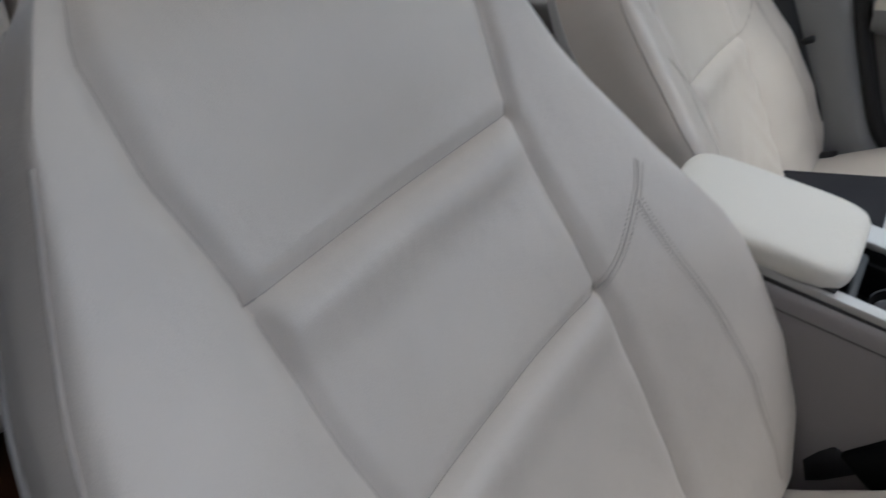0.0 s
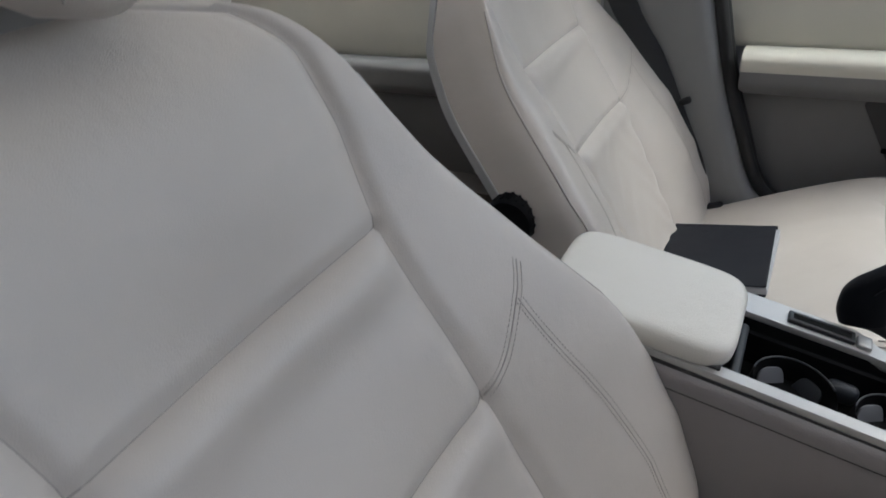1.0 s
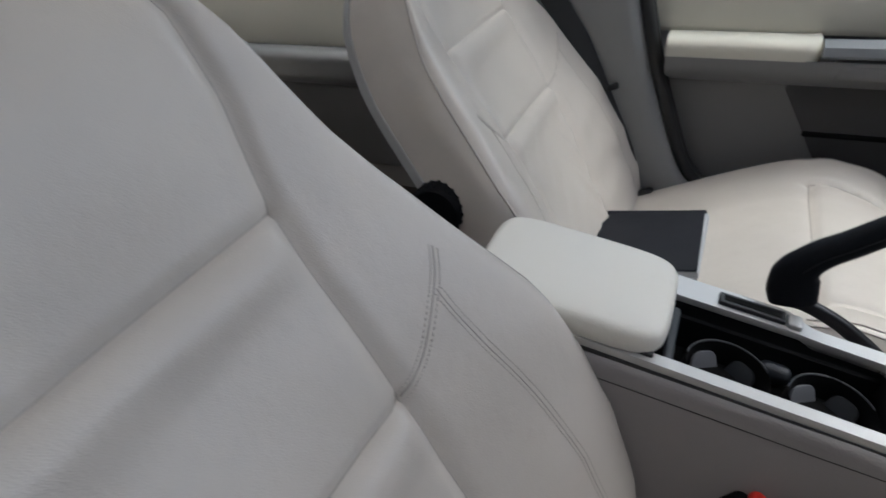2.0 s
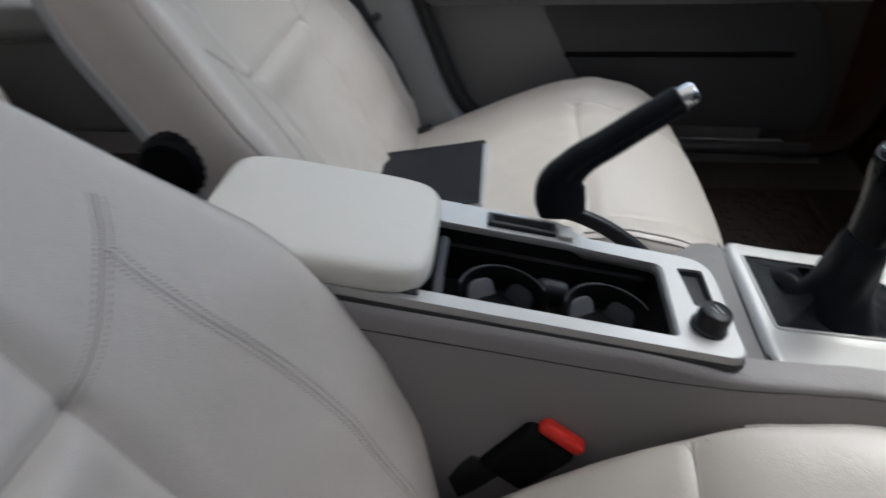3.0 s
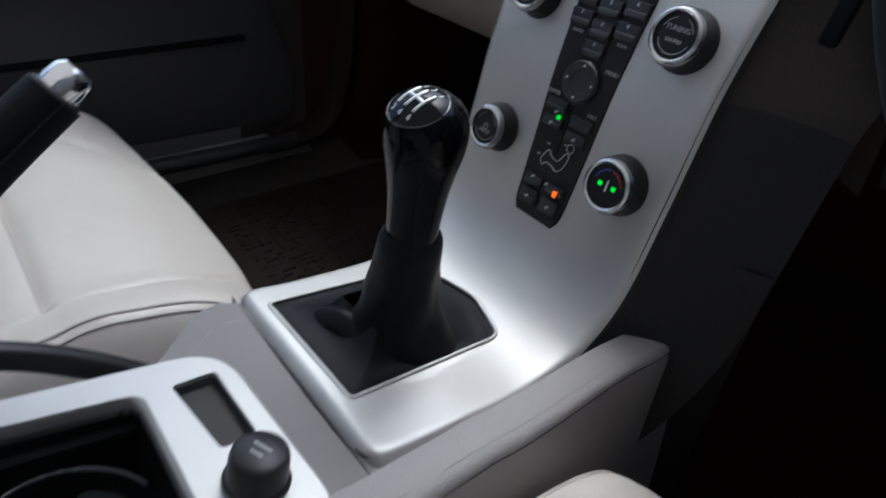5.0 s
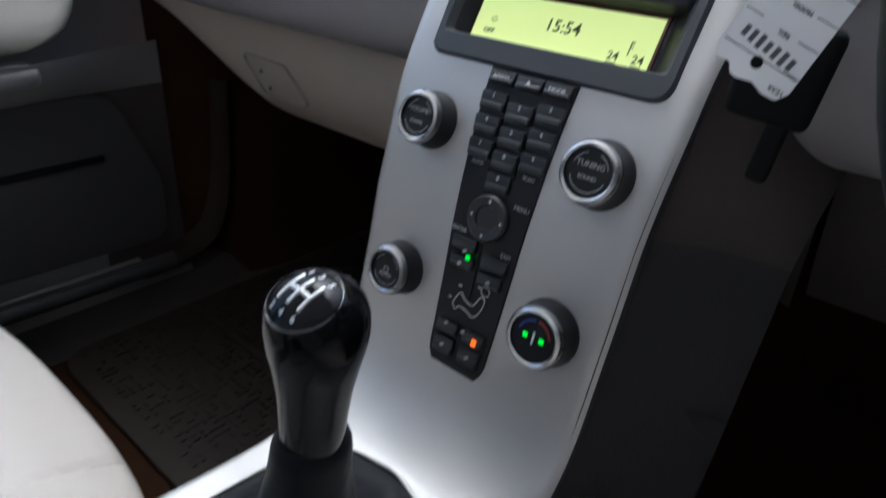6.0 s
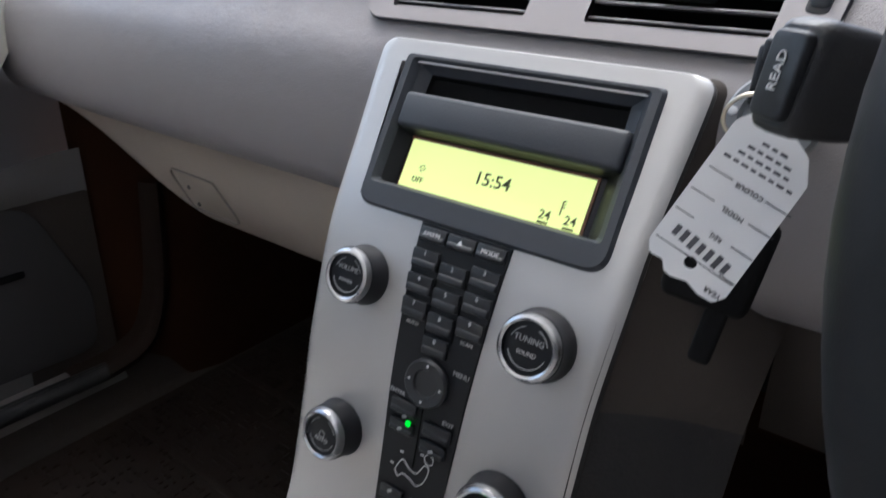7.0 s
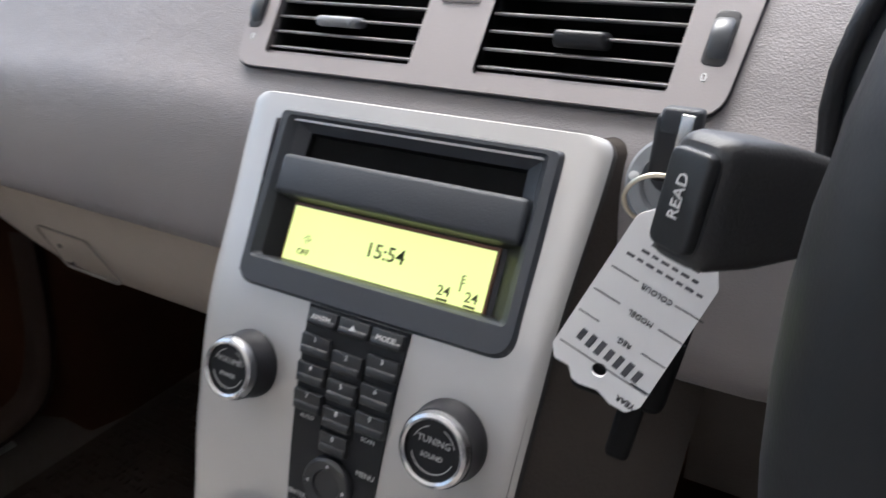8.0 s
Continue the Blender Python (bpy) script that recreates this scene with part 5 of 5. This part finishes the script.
            rows.append([front(c * f * 0.9999, s) for f in inner])
        part(nm, skin(rows), LEATHER, st, "cream leather " + lab)
    alls = rnd_s[0] + rnd_s[1][1:] + rnd_s[2][1:]
    for sx in (-1, 1):
        rows = []
        for s in alls:
            c, W = min(line_at(ct, s), width(s) - 0.004), width(s)
            th = 0.064 * step(0.341, 0.22, s) + 0.02
            row = [front(sx * (c + (W - c) * r), s) for r in outer]
            e = row[-1]
            nose = [e - N * 0.010 + Xa * sx * 0.0035, e - N * 0.026 + Xa * sx * 0.0045, e - N * th + Xa * sx * 0.002]
            row += nose
            rows.append(row if sx > 0 else row[::-1])
        part("side_bolster", skin(rows), LEATHER, st, "cream leather side bolster")
    # grey shell at the sides' rear and back
    sh = []
    for s in alls[::3] + [0.338]:
        W = width(s)
        th = 0.064 * step(0.341, 0.22, s) + 0.02
        a, c = front(-W, s) - N * th - Xa * 0.002, front(W, s) - N * th + Xa * 0.002
        back = [o + Xa * W * f + U * (s + 0.020 * step(0.18, 0.338, s)) - N * (0.042 + 0.035 * (1 - f * f)) * step(0.355, 0.22, s) for f in (-0.9, -0.6, 0, 0.6, 0.9)]
        sh.append([a + N * 0.003, a - N * 0.012] + back + [c - N * 0.012, c + N * 0.003])
    part("back_shell", skin(sh), SEATBACK, st, "grey leather back of the seat")
    for sx in (-1, 1):
        part("shell_piping", tube([front(sx * width(s), s) - N * (0.064 * step(0.341, 0.22, s) + 0.018) + Xa * sx * 0.0035 for s in alls[2:-6:2]], 0.0018, 6), SEATBACK, st, "rear edge piping")

    # seam cords and stitching
    def on(a, s, lift=0.0006):
        return front(a, s) + N * lift

    def stitches(fn, n, gap, name="stitching"):
        b = bmesh.new()
        pts = [fn(t) for t in np.linspace(0, 1, n * 2 + 1)]
        for i in range(0, n * 2, 2):
            tube([pts[i], pts[i + 1]], 0.0005, 4, bm=b)
        tagged(part(name, b, THREAD, st, "row of fine stitches"), kind="stuff")
    for sx in (-1, 1):
        # the curved seam over the bolster, with a row of stitches at each side
        curve = smoothed([(0.119, 0.0, 0), (0.150, 0.012, 0), (0.186, 0.040, 0), (0.197, 0.051, 0), (0.206, 0.062, 0)], 40)
        part("bolster_seam", tube([on(sx * min(p.x, width(p.y) - 0.001), p.y, -0.0003) for p in curve], 0.0009, 6), STITCH, st, "bolster cross seam")
        fine = smoothed(curve, 97)
        for off in (-0.0034, 0.0034):
            stitches(lambda t: on(sx * min(fine[round(t * 96)].x - off * 0.6, width(fine[round(t * 96)].y) - 0.001), fine[round(t * 96)].y + off, 0.0004), 48, 0)
        # the long seam down the bolster's nose
        part("nose_seam", tube([on(sx * (0.186 + 0.022 * step(0.04, -0.16, s)), s, -0.0002) for s in np.linspace(0.038, -0.28, 30)], 0.0006, 6), STITCH, st, "bolster nose seam")
        for off in (-0.0036, 0.0036):
            stitches(lambda t: on(sx * (0.186 + off + 0.022 * step(0.04, -0.16, 0.036 - 0.31 * t)), 0.036 - 0.31 * t, 0.0004), 90, 0)
        # vertical seam between panel and bolster
        part("panel_seam", tube([on(sx * line_at(ct, s), s, 0.0) for s in np.linspace(-0.28, 0.30, 70)], 0.0005, 8), STITCH, st, "panel seam")
        part("edge_seam", tube([on(sx * (width(s) - 0.004), s, 0.0002) for s in np.linspace(-0.27, 0.24, 60)], 0.0014, 8), STITCH, st, "piped edge seam of the bolster")
    for s in (0.0, 0.15):
        c = line_at(ct, s)
        part("cross_seam", tube([on(x, s, 0.0) for x in np.linspace(-c, c, 40)], 0.0006, 8), STITCH, st, "cross seam")
    # headrest on two posts
    hm = Matrix.Translation(o + U * 0.409 + N * 0.045 - Xa * 0.020) @ Matrix((Xa, -N, U)).transposed().to_4x4()
    hr = []
    for t in np.linspace(0, 1, 18):
        z = -0.085 + 0.19 * t
        w = line_at(((0, 0.010), (0.03, 0.028), (0.08, 0.043), (0.2, 0.060), (0.4, 0.090), (0.6, 0.112), (0.8, 0.112), (0.94, 0.085), (1, 0.03)), t)
        dd = line_at(((0, 0.008), (0.06, 0.020), (0.3, 0.032), (0.8, 0.038), (0.95, 0.028), (1, 0.01)), t)
        hr.append([hm @ V(w * math.copysign(abs(math.cos(a)) ** 0.75, math.cos(a)), dd * math.copysign(abs(math.sin(a)) ** 0.75, math.sin(a)), z) for a in np.linspace(0, 2 * math.pi, 41)[:-1]])
    head = part("headrest", skin(hr, True, True), LEATHER, st, "cream leather headrest")
    part("headrest_seam", tube([hm @ V(0.03, -line_at(((0, 0.008), (0.06, 0.020), (0.3, 0.032), (0.8, 0.038), (1, 0.01)), t) * 0.97, -0.085 + 0.19 * t) for t in np.linspace(0.02, 0.9, 14)], 0.0008, 5), STITCH, head)
    for sx in (-0.045, 0.045):
        part("headrest_post", tube([o + Xa * sx * 0.8 + U * 0.29 - N * 0.055, o + Xa * sx * 0.8 + U * 0.38 - N * 0.01, o + Xa * sx * 0.8 + U * 0.43 + N * 0.03], 0.006, 8), STEEL, st, "steel post")
    # cushion
    yb, yf = ridge[0][0], ridge[-1][0]
    crest = smoothed([(0, y, z) for y, z in ridge], 160)
    zt = max(z for _, z in ridge)
    qspan = fseam(qseam) if wear > 1 else 0.9
    qs = [0.5 + 0.5 * (0.6 * v + 0.4 * math.sin(v * math.pi / 2)) for v in np.linspace(-1, 1, 110)]

    def cush(f, q):
        p = crest[min(159, round(q * 159))]
        a = abs(f)
        W = 0.232 + 0.030 * step(0, 0.45, q) - (0.012 + 0.8 * pull) * max(0, (q - 0.74) / 0.26) ** 2.4
        z = p.z - 0.026 * (1 - step(0.52, 0.88, a)) * step(1.0, 0.75, q) - 0.055 * max(0, (a - 0.88) / 0.12) ** 2.2
        z -= 0.006 * math.exp(-((a - fseam(q)) / 0.016) ** 2) * (1 if wear <= 1 else step(qseam - 0.03, qseam, q))
        z -= (0.006 if a < qspan else 0.001) * math.exp(-((q - qseam) / 0.010) ** 2) - 0.004 * math.exp(-((q - qseam - 0.05) / 0.04) ** 2)
        return V(cx + f * W, p.y - pull * a ** 3 * step(0.55, 1.0, q), z)
    fcols = [0.55 * v + 0.45 * math.sin(v * math.pi / 2) for v in np.linspace(-1, 1, 111)]
    rows = [[V(cush(-1, q).x - 0.001, cush(-1, q).y, zt - 0.20)] + [cush(f, q) for f in fcols] + [V(cush(1, q).x + 0.001, cush(1, q).y, zt - 0.20)] for q in qs]
    rows.append([V(p.x, p.y + 0.004, min(p.z, zt - 0.16)) for p in rows[-1]])
    rows.append([V(p.x, p.y - 0.03, zt - 0.21) for p in rows[-1]])
    part("cushion", skin(rows), LEATHER, st, "cream leather seat cushion")
    up = V(0, 0, 0.0006)
    part("cushion_seam", tube([cush(f, qseam) + up for f in np.linspace(-qspan, qspan, 50)], 0.0010, 5), STITCH, st, "cushion cross seam")
    for sx in (-1, 1):
        part("cushion_seam", tube([cush(sx * fseam(q), q) + up for q in np.linspace(0.05 if wear <= 1 else qseam, 0.95 if wear <= 1 else 0.90, 50)], 0.0009, 5), STITCH, st, "cushion side seam")
        for fp in ((0.885, 0.915) if wear > 1 else (0.93,)):
            part("edge_piping", tube([cush(sx * fp, q) + up for q in np.linspace(0.45, 0.93, 36)], 0.0013, 6), STITCH, st, "cushion edge piping")
        for off in (-0.008, 0.008) if wear <= 1 else ():
            stitches(lambda t: cush(sx * (0.55 + 0.36 * t), qseam + off) + up, 22, 0)
    part("seat_base", box((0.42, 0.42, zt - 0.20 - FLOOR), pose(cx, (yb + yf) / 2 - 0.02, (zt - 0.20 + FLOOR) / 2 + 0.001), 0.01), BLACK, st, "black seat base")
    return st, front, o


driver, _, _ = seat("driver_seat", 0.412, 0, 0, ((-0.66, 0.245), (-0.58, 0.272), (-0.50, 0.315), (-0.40, 0.380), (-0.32, 0.417), (-0.25, 0.436), (-0.19, 0.439), (-0.140, 0.422), (-0.102, 0.386), (-0.068, 0.346), (-0.042, 0.285)), 0.004, 0.405, lambda q: 0.52, 1.0, "cream leather driver seat with stitched side bolsters")
passenger, pfront, po = seat("passenger_seat", -0.395, -0.115, -0.066, ((-0.775, 0.213), (-0.664, 0.246), (-0.559, 0.288), (-0.459, 0.328), (-0.37, 0.357), (-0.30, 0.360), (-0.24, 0.349), (-0.19, 0.322), (-0.157, 0.285), (-0.143, 0.235)), 0.034, 0.484, lambda q: 0.67 - 0.13 * step(0.50, 0.85, q), 3.0, "cream leather passenger seat with creased backrest and stitched bolsters")
# recliner wheel on the inner side of the passenger seat
RW = axes((-0.114, -0.826, 0.468), (0, 1, 0), (0, 0, 1))
rw = part("recliner_wheel", lathe([(0.036, -0.03), (0.0365, 0.004), (0.033, 0.010), (0.018, 0.012), (0.0005, 0.011)], RW, 40), TRAYBLACK, passenger, "round black recliner wheel")
for k in range(20):
    a = 2 * math.pi * k / 20
    part("wheel_rib", box((0.003, 0.004, 0.02), RW @ pose(0.0365 * math.cos(a), 0.0365 * math.sin(a), -0.006, 0, 0, math.degrees(a)), 0.0008), TRAYBLACK, rw)
# ---- small things ----
# document wallet on the passenger seat
wallet = thing("document_wallet", (-0.30, -0.56, 0.385), "black document wallet lying on the passenger seat", "wallet")
WA = Matrix.Translation((-0.405, -0.578, 0.275)) @ pose(0, 0, 0, 9, 0, 0)
part("cover_top", box((0.196, 0.172, 0.003), WA @ Matrix.Translation((0, -0.001, 0.0150)) @ pose(0, 0, 0, 1.2, -0.8, 1.0), 0.0012), WALLET, wallet, "black leatherette cover")
part("cover_bottom", box((0.196, 0.172, 0.003), WA @ Matrix.Translation((0, 0, -0.001)), 0.0012), WALLET, wallet, "black leatherette cover")
part("page_block", box((0.184, 0.170, 0.0125), WA @ Matrix.Translation((0.0, 0.0035, 0.0068)) @ pose(0, 0, 0, 0.6, 0, -0.8), 0.0008, 2), PAGES, wallet, "pale page edges", False)
part("spine", tube([WA @ V(-0.098, y, 0.0070) for y in (-0.085, 0.0, 0.085)], 0.0088, 10), WALLET, wallet, "rounded spine")

# driver's belt buckle
buckle = thing("belt_buckle", (0.150, -0.43, 0.33), "black seat belt buckle with a red release button beside the console", "seat belt buckle")
BK = Matrix.Translation((0.152, -0.407, 0.3835)) @ pose(0, 0, 0, -38, 0, -6)
part("housing", box((0.022, 0.050, 0.070), BK @ Matrix.Translation((0, -0.004, -0.041)), 0.007, 3), TRAYBLACK, buckle, "black buckle housing")
part("stalk", box((0.018, 0.035, 0.12), BK @ Matrix.Translation((0, -0.02, -0.13)), 0.006, 2), BLACK, buckle, "black buckle stalk")
part("release_button", box((0.0145, 0.043, 0.013), BK @ Matrix.Translation((0.0, 0.0, -0.001)), 0.0055, 4), RED, buckle, "red release button")

# steering wheel
wheel = thing("steering_wheel", (0.3745, -0.10, 0.757), "black leather steering wheel with three spokes", "steering wheel")
WM = Matrix.Translation((0.3745, -0.102, 0.757)) @ pose(0, 0, 0, 69.5, 0, 0)
part("rim", tube([WM @ V(0.183 * math.cos(a), 0.183 * math.sin(a), 0) for a in np.linspace(0, 2 * math.pi, 97)[:-1]], 0.0165, 24, True), RIMLEATHER, wheel, "black leather rim")
hub = part("hub", lathe([(0.065, -0.03), (0.07, 0.0), (0.06, 0.018), (0.03, 0.024), (0.0005, 0.025)], WM @ Matrix.Translation((0, 0, -0.03)), 40), BLUEBLACK, wheel, "dark hub pad")
for a in (0, 180, 270):
    part("spoke", box((0.115, 0.035, 0.016), WM @ pose(0, 0, 0, 0, 0, a) @ Matrix.Translation((0.118, 0, -0.018)), 0.006, 3), BLUEBLACK, wheel, "dark spoke")
# column shroud behind the wheel
column = thing("steering_column", (0.376, 0.02, 0.66), "dark grey steering column shroud", "steering column")
part("shroud", skin([[V(0.376 + w * math.copysign(abs(math.cos(a)) ** 0.6, math.cos(a)), y, zc + h * math.copysign(abs(math.sin(a)) ** 0.6, math.sin(a))) for a in np.linspace(0, 2 * math.pi, 33)[:-1]] for y, zc, w, h in ((-0.075, 0.742, 0.042, 0.038), (-0.02, 0.722, 0.05, 0.045), (0.05, 0.70, 0.062, 0.055), (0.15, 0.67, 0.07, 0.06))], True, True), DASH, column, "taupe grey shroud")
binn = thing("instrument_hood", (0.376, 0.12, 0.80), "dark instrument hood ahead of the steering wheel", "instrument panel")
part("hood", skin([[V(0.376 + r * math.cos(a) * 1.455, y, 0.765 + r * math.sin(a) * 0.95) for a in np.linspace(-0.35, math.pi + 0.35, 30)] for y, r in ((0.20, 0.125), (0.10, 0.135), (0.045, 0.134), (0.042, 0.128), (0.06, 0.122), (0.16, 0.11))]), BLUEBLACK, binn, "dark hood")
part("hood_rim", tube([V(0.376 + 0.1345 * math.cos(a) * 1.455, 0.043, 0.765 + 0.1345 * math.sin(a) * 0.95) for a in np.linspace(-0.35, math.pi + 0.35, 40)], 0.0035, 10), BLACK, binn, "rounded black hood rim")

# indicator stalk with its end button
stalk = thing("indicator_stalk", (0.20, 0.0, 0.745), "black indicator stalk with a READ button on its end", "control stalk")
SM = axes(V(0.1525, -0.0490, 0.7505), V(0.80, -0.58, 0.0), V(0.10, 0.12, 1.0))      # z points out of the end face
srows = []
for t, w, h in ((0.0, 0.0074, 0.0138), (-0.0015, 0.0090, 0.0155), (-0.005, 0.0098, 0.0164), (-0.02, 0.0102, 0.0160), (-0.035, 0.0098, 0.0142), (-0.05, 0.0088, 0.0118), (-0.075, 0.0065, 0.008), (-0.12, 0.006, 0.007)):
    srows.append([SM @ V(w * math.copysign(abs(math.cos(a)) ** 0.42, math.cos(a)), h * math.copysign(abs(math.sin(a)) ** 0.42, math.sin(a)), t) for a in np.linspace(0, 2 * math.pi, 41)[:-1]])
part("body", skin(srows[::-1], True, True), STALK, stalk, "black stalk body")
part("read_button", prism(rounded([(-0.0064, -0.0122), (0.0064, -0.0122), (0.0064, 0.0122), (-0.0064, 0.0122)], 0.003, 5), 0.004, SM @ Matrix.Translation((0, 0, 0.0030)), 0.0012), KEYTOP, stalk, "black end button")
words("READ", 0.0045, SM @ Matrix.Translation((0.0, 0.001, 0.0032)) @ pose(0, 0, 0, 0, 0, 90), PRINT, stalk)
part("pivot_screw", lathe([(0.003, 0), (0.003, 0.002), (0.0005, 0.0026)], SM @ Matrix.Translation((0.0092, 0.004, -0.046)) @ pose(0, 0, 0, 0, 90, 0), 16), PALE, stalk, "pale pivot")

# ignition switch with its key
ign = thing("ignition_switch", (0.132, 0.082, 0.715), "slate ignition switch ring in the dashboard", "ignition switch")
IM = axes((0.1325, 0.080, 0.7135), (1, 0, 0), (0, 0.30, 0.95))
part("escutcheon", lathe([(0.0215, -0.004), (0.0215, 0.002), (0.0200, 0.0042), (0.0150, 0.0046), (0.0135, 0.001), (0.0005, 0.001)], IM, 44), RINGGREY, ign, "slate ring")
part("ring_screw", lathe([(0.0022, 0), (0.0022, 0.0012), (0.0005, 0.0016)], IM @ Matrix.Translation((-0.0175, 0.001, 0.0045)), 14), PALE, ign, "pale screw")
keyt = thing("ignition_key", (0.134, 0.05, 0.73), "black ignition key with a steel blade in the switch", "car key")
KM = axes((0.1335, 0.052, 0.7345), (1, 0, 0.0), (0, 0.10, 1))
part("key_head", box((0.0165, 0.026, 0.010), KM @ Matrix.Translation((0, 0.002, 0)), 0.0025, 3), BLACK, keyt, "black key head")
part("key_cap", box((0.0150, 0.010, 0.0115), KM @ Matrix.Translation((0.001, 0.0125, 0)), 0.002, 3), BLUEBLACK, keyt, "dark key cap")
part("key_blade", box((0.0052, 0.021, 0.002), KM @ Matrix.Translation((0.003, 0.005, 0.0056)) @ pose(0, 0, 0, 0, 0, -4), 0.0006), STEEL, keyt, "steel blade")
part("key_barrel", lathe([(0.008, -0.03), (0.008, 0.002)], IM @ Matrix.Translation((0.0008, 0.004, 0.028)), 20), BLACK, keyt, "black key barrel")
kr = thing("key_ring", (0.133, 0.03, 0.72), "thin steel split ring on the key", "key ring")
RM = axes((0.1325, 0.030, 0.7225), (1, 0.25, 0.0), (0, -0.35, 1))
part("ring_wire", tube([RM @ V(0.0108 * math.cos(a), 0.0108 * math.sin(a), 0) for a in np.linspace(0, 2 * math.pi, 41)[:-1]], 0.0009, 7, True), STEELWARM, kr, "steel wire")

# remote fob hanging behind the tag
fob = thing("remote_fob", (0.150, 0.02, 0.66), "black remote key fob hanging behind the tag", "key fob")
FM = axes((0.1370, 0.018, 0.664), (0.97, 0.1, -0.12), (0.12, 0.0, 1))
part("fob_body", box((0.038, 0.046, 0.011), FM @ Matrix.Translation((-0.003, 0, 0)), 0.005, 3), TRAYBLACK, fob, "black fob body")
part("fob_blade", box((0.0100, 0.034, 0.008), FM @ Matrix.Translation((0.0045, -0.033, 0)), 0.0025, 3), TRAYBLACK, fob, "black fob end")

# plastic tag
tag = thing("key_tag", (0.138, -0.008, 0.69), "white plastic key tag with printed lines and scribbles", "key tag")
EL, EW = V(0.364, 0.14, 0.922).normalized(), V(0.931, 0.0, -0.364)
TM = axes(V(0.1135, -0.0108, 0.6805), EW, EL)
outl = rounded([(0.0, -0.0030), (0.0030, -0.0078), (0.0090, -0.0072), (0.0118, -0.0108), (0.0150, -0.0112), (0.0215, -0.0092), (0.0275, -0.0110), (0.0335, -0.0105), (0.0365, -0.0058), (0.0345, 0.044), (0.0290, 0.0525), (0.0215, 0.0560), (0.0060, 0.0575), (0.0012, 0.052)], [0.003, 0.002, 0.002, 0.002, 0.002, 0.002, 0.002, 0.002, 0.003, 0.004, 0.005, 0.004, 0.004, 0.006], 4)
hole = [(0.0183 + 0.0026 * math.cos(a), -0.0021 + 0.0026 * math.sin(a)) for a in np.linspace(0, 2 * math.pi, 25)[:-1]]
card = bmesh.new()
ov = [card.verts.new((x, y, 0)) for x, y in outl]
hv = [card.verts.new((x, y, 0)) for x, y in hole]
es = [card.edges.new((vs[i], vs[(i + 1) % len(vs)])) for vs in (ov, hv) for i in range(len(vs))]
bmesh.ops.triangle_fill(card, use_beauty=True, edges=es)
ex = bmesh.ops.extrude_face_region(card, geom=list(card.faces))
for v in ex["geom"]:
    if isinstance(v, bmesh.types.BMVert):
        v.co.z -= 0.0009
bmesh.ops.recalc_face_normals(card, faces=list(card.faces))
card.transform(TM)
part("card", card, WHITE, tag, "white plastic card", False)
TX = lambda x, y: TM @ Matrix.Translation((x, y, 0.0003)) @ pose(0, 0, 0, 0, 0, 180)
for text, x, y, s in (("YEAR", 0.0315, -0.0070, 0.0030), ("REG.", 0.0200, 0.0118, 0.0027), ("MODEL", 0.0200, 0.0225, 0.0027), ("COLOUR", 0.0200, 0.0325, 0.0027)):
    words(text, s, TX(x, y), INK, tag)
for x, y, w in ((0.0330, 0.0005, 0.0075), (0.0055, 0.0135, 0.008), (0.0310, 0.0120, 0.009), (0.0070, 0.0230, 0.0100), (0.0315, 0.0225, 0.010), (0.0080, 0.0330, 0.0100), (0.0315, 0.0325, 0.010), (0.0185, -0.0002, 0.034)):
    part("ruled_line", box((w, 0.00035, 0.0002), TM @ Matrix.Translation((x, y, 0.0002))), INK, tag, "thin ruled line", False)
for k, (y, n) in enumerate(((0.0395, 8), (0.0428, 6), (0.0460, 5), (0.0492, 3))):
    for i in range(n):
        part("print_bar", box((0.0027 - 0.0007 * (i % 2), 0.0010, 0.0002), TM @ Matrix.Translation((0.0185 + (i - (n - 1) / 2) * 0.0035, y, 0.0002))), PENINK, tag, "unreadable print", False)
for i in range(7):
    part("written_bar", box((0.0021, 0.0046 + 0.0006 * (i % 3), 0.0002), TM @ Matrix.Translation((0.0070 + i * 0.0038, 0.0060 - 0.0004 * i, 0.0002)) @ pose(0, 0, 0, 0, 0, -6)), PENINK, tag, "handwritten mark", False)
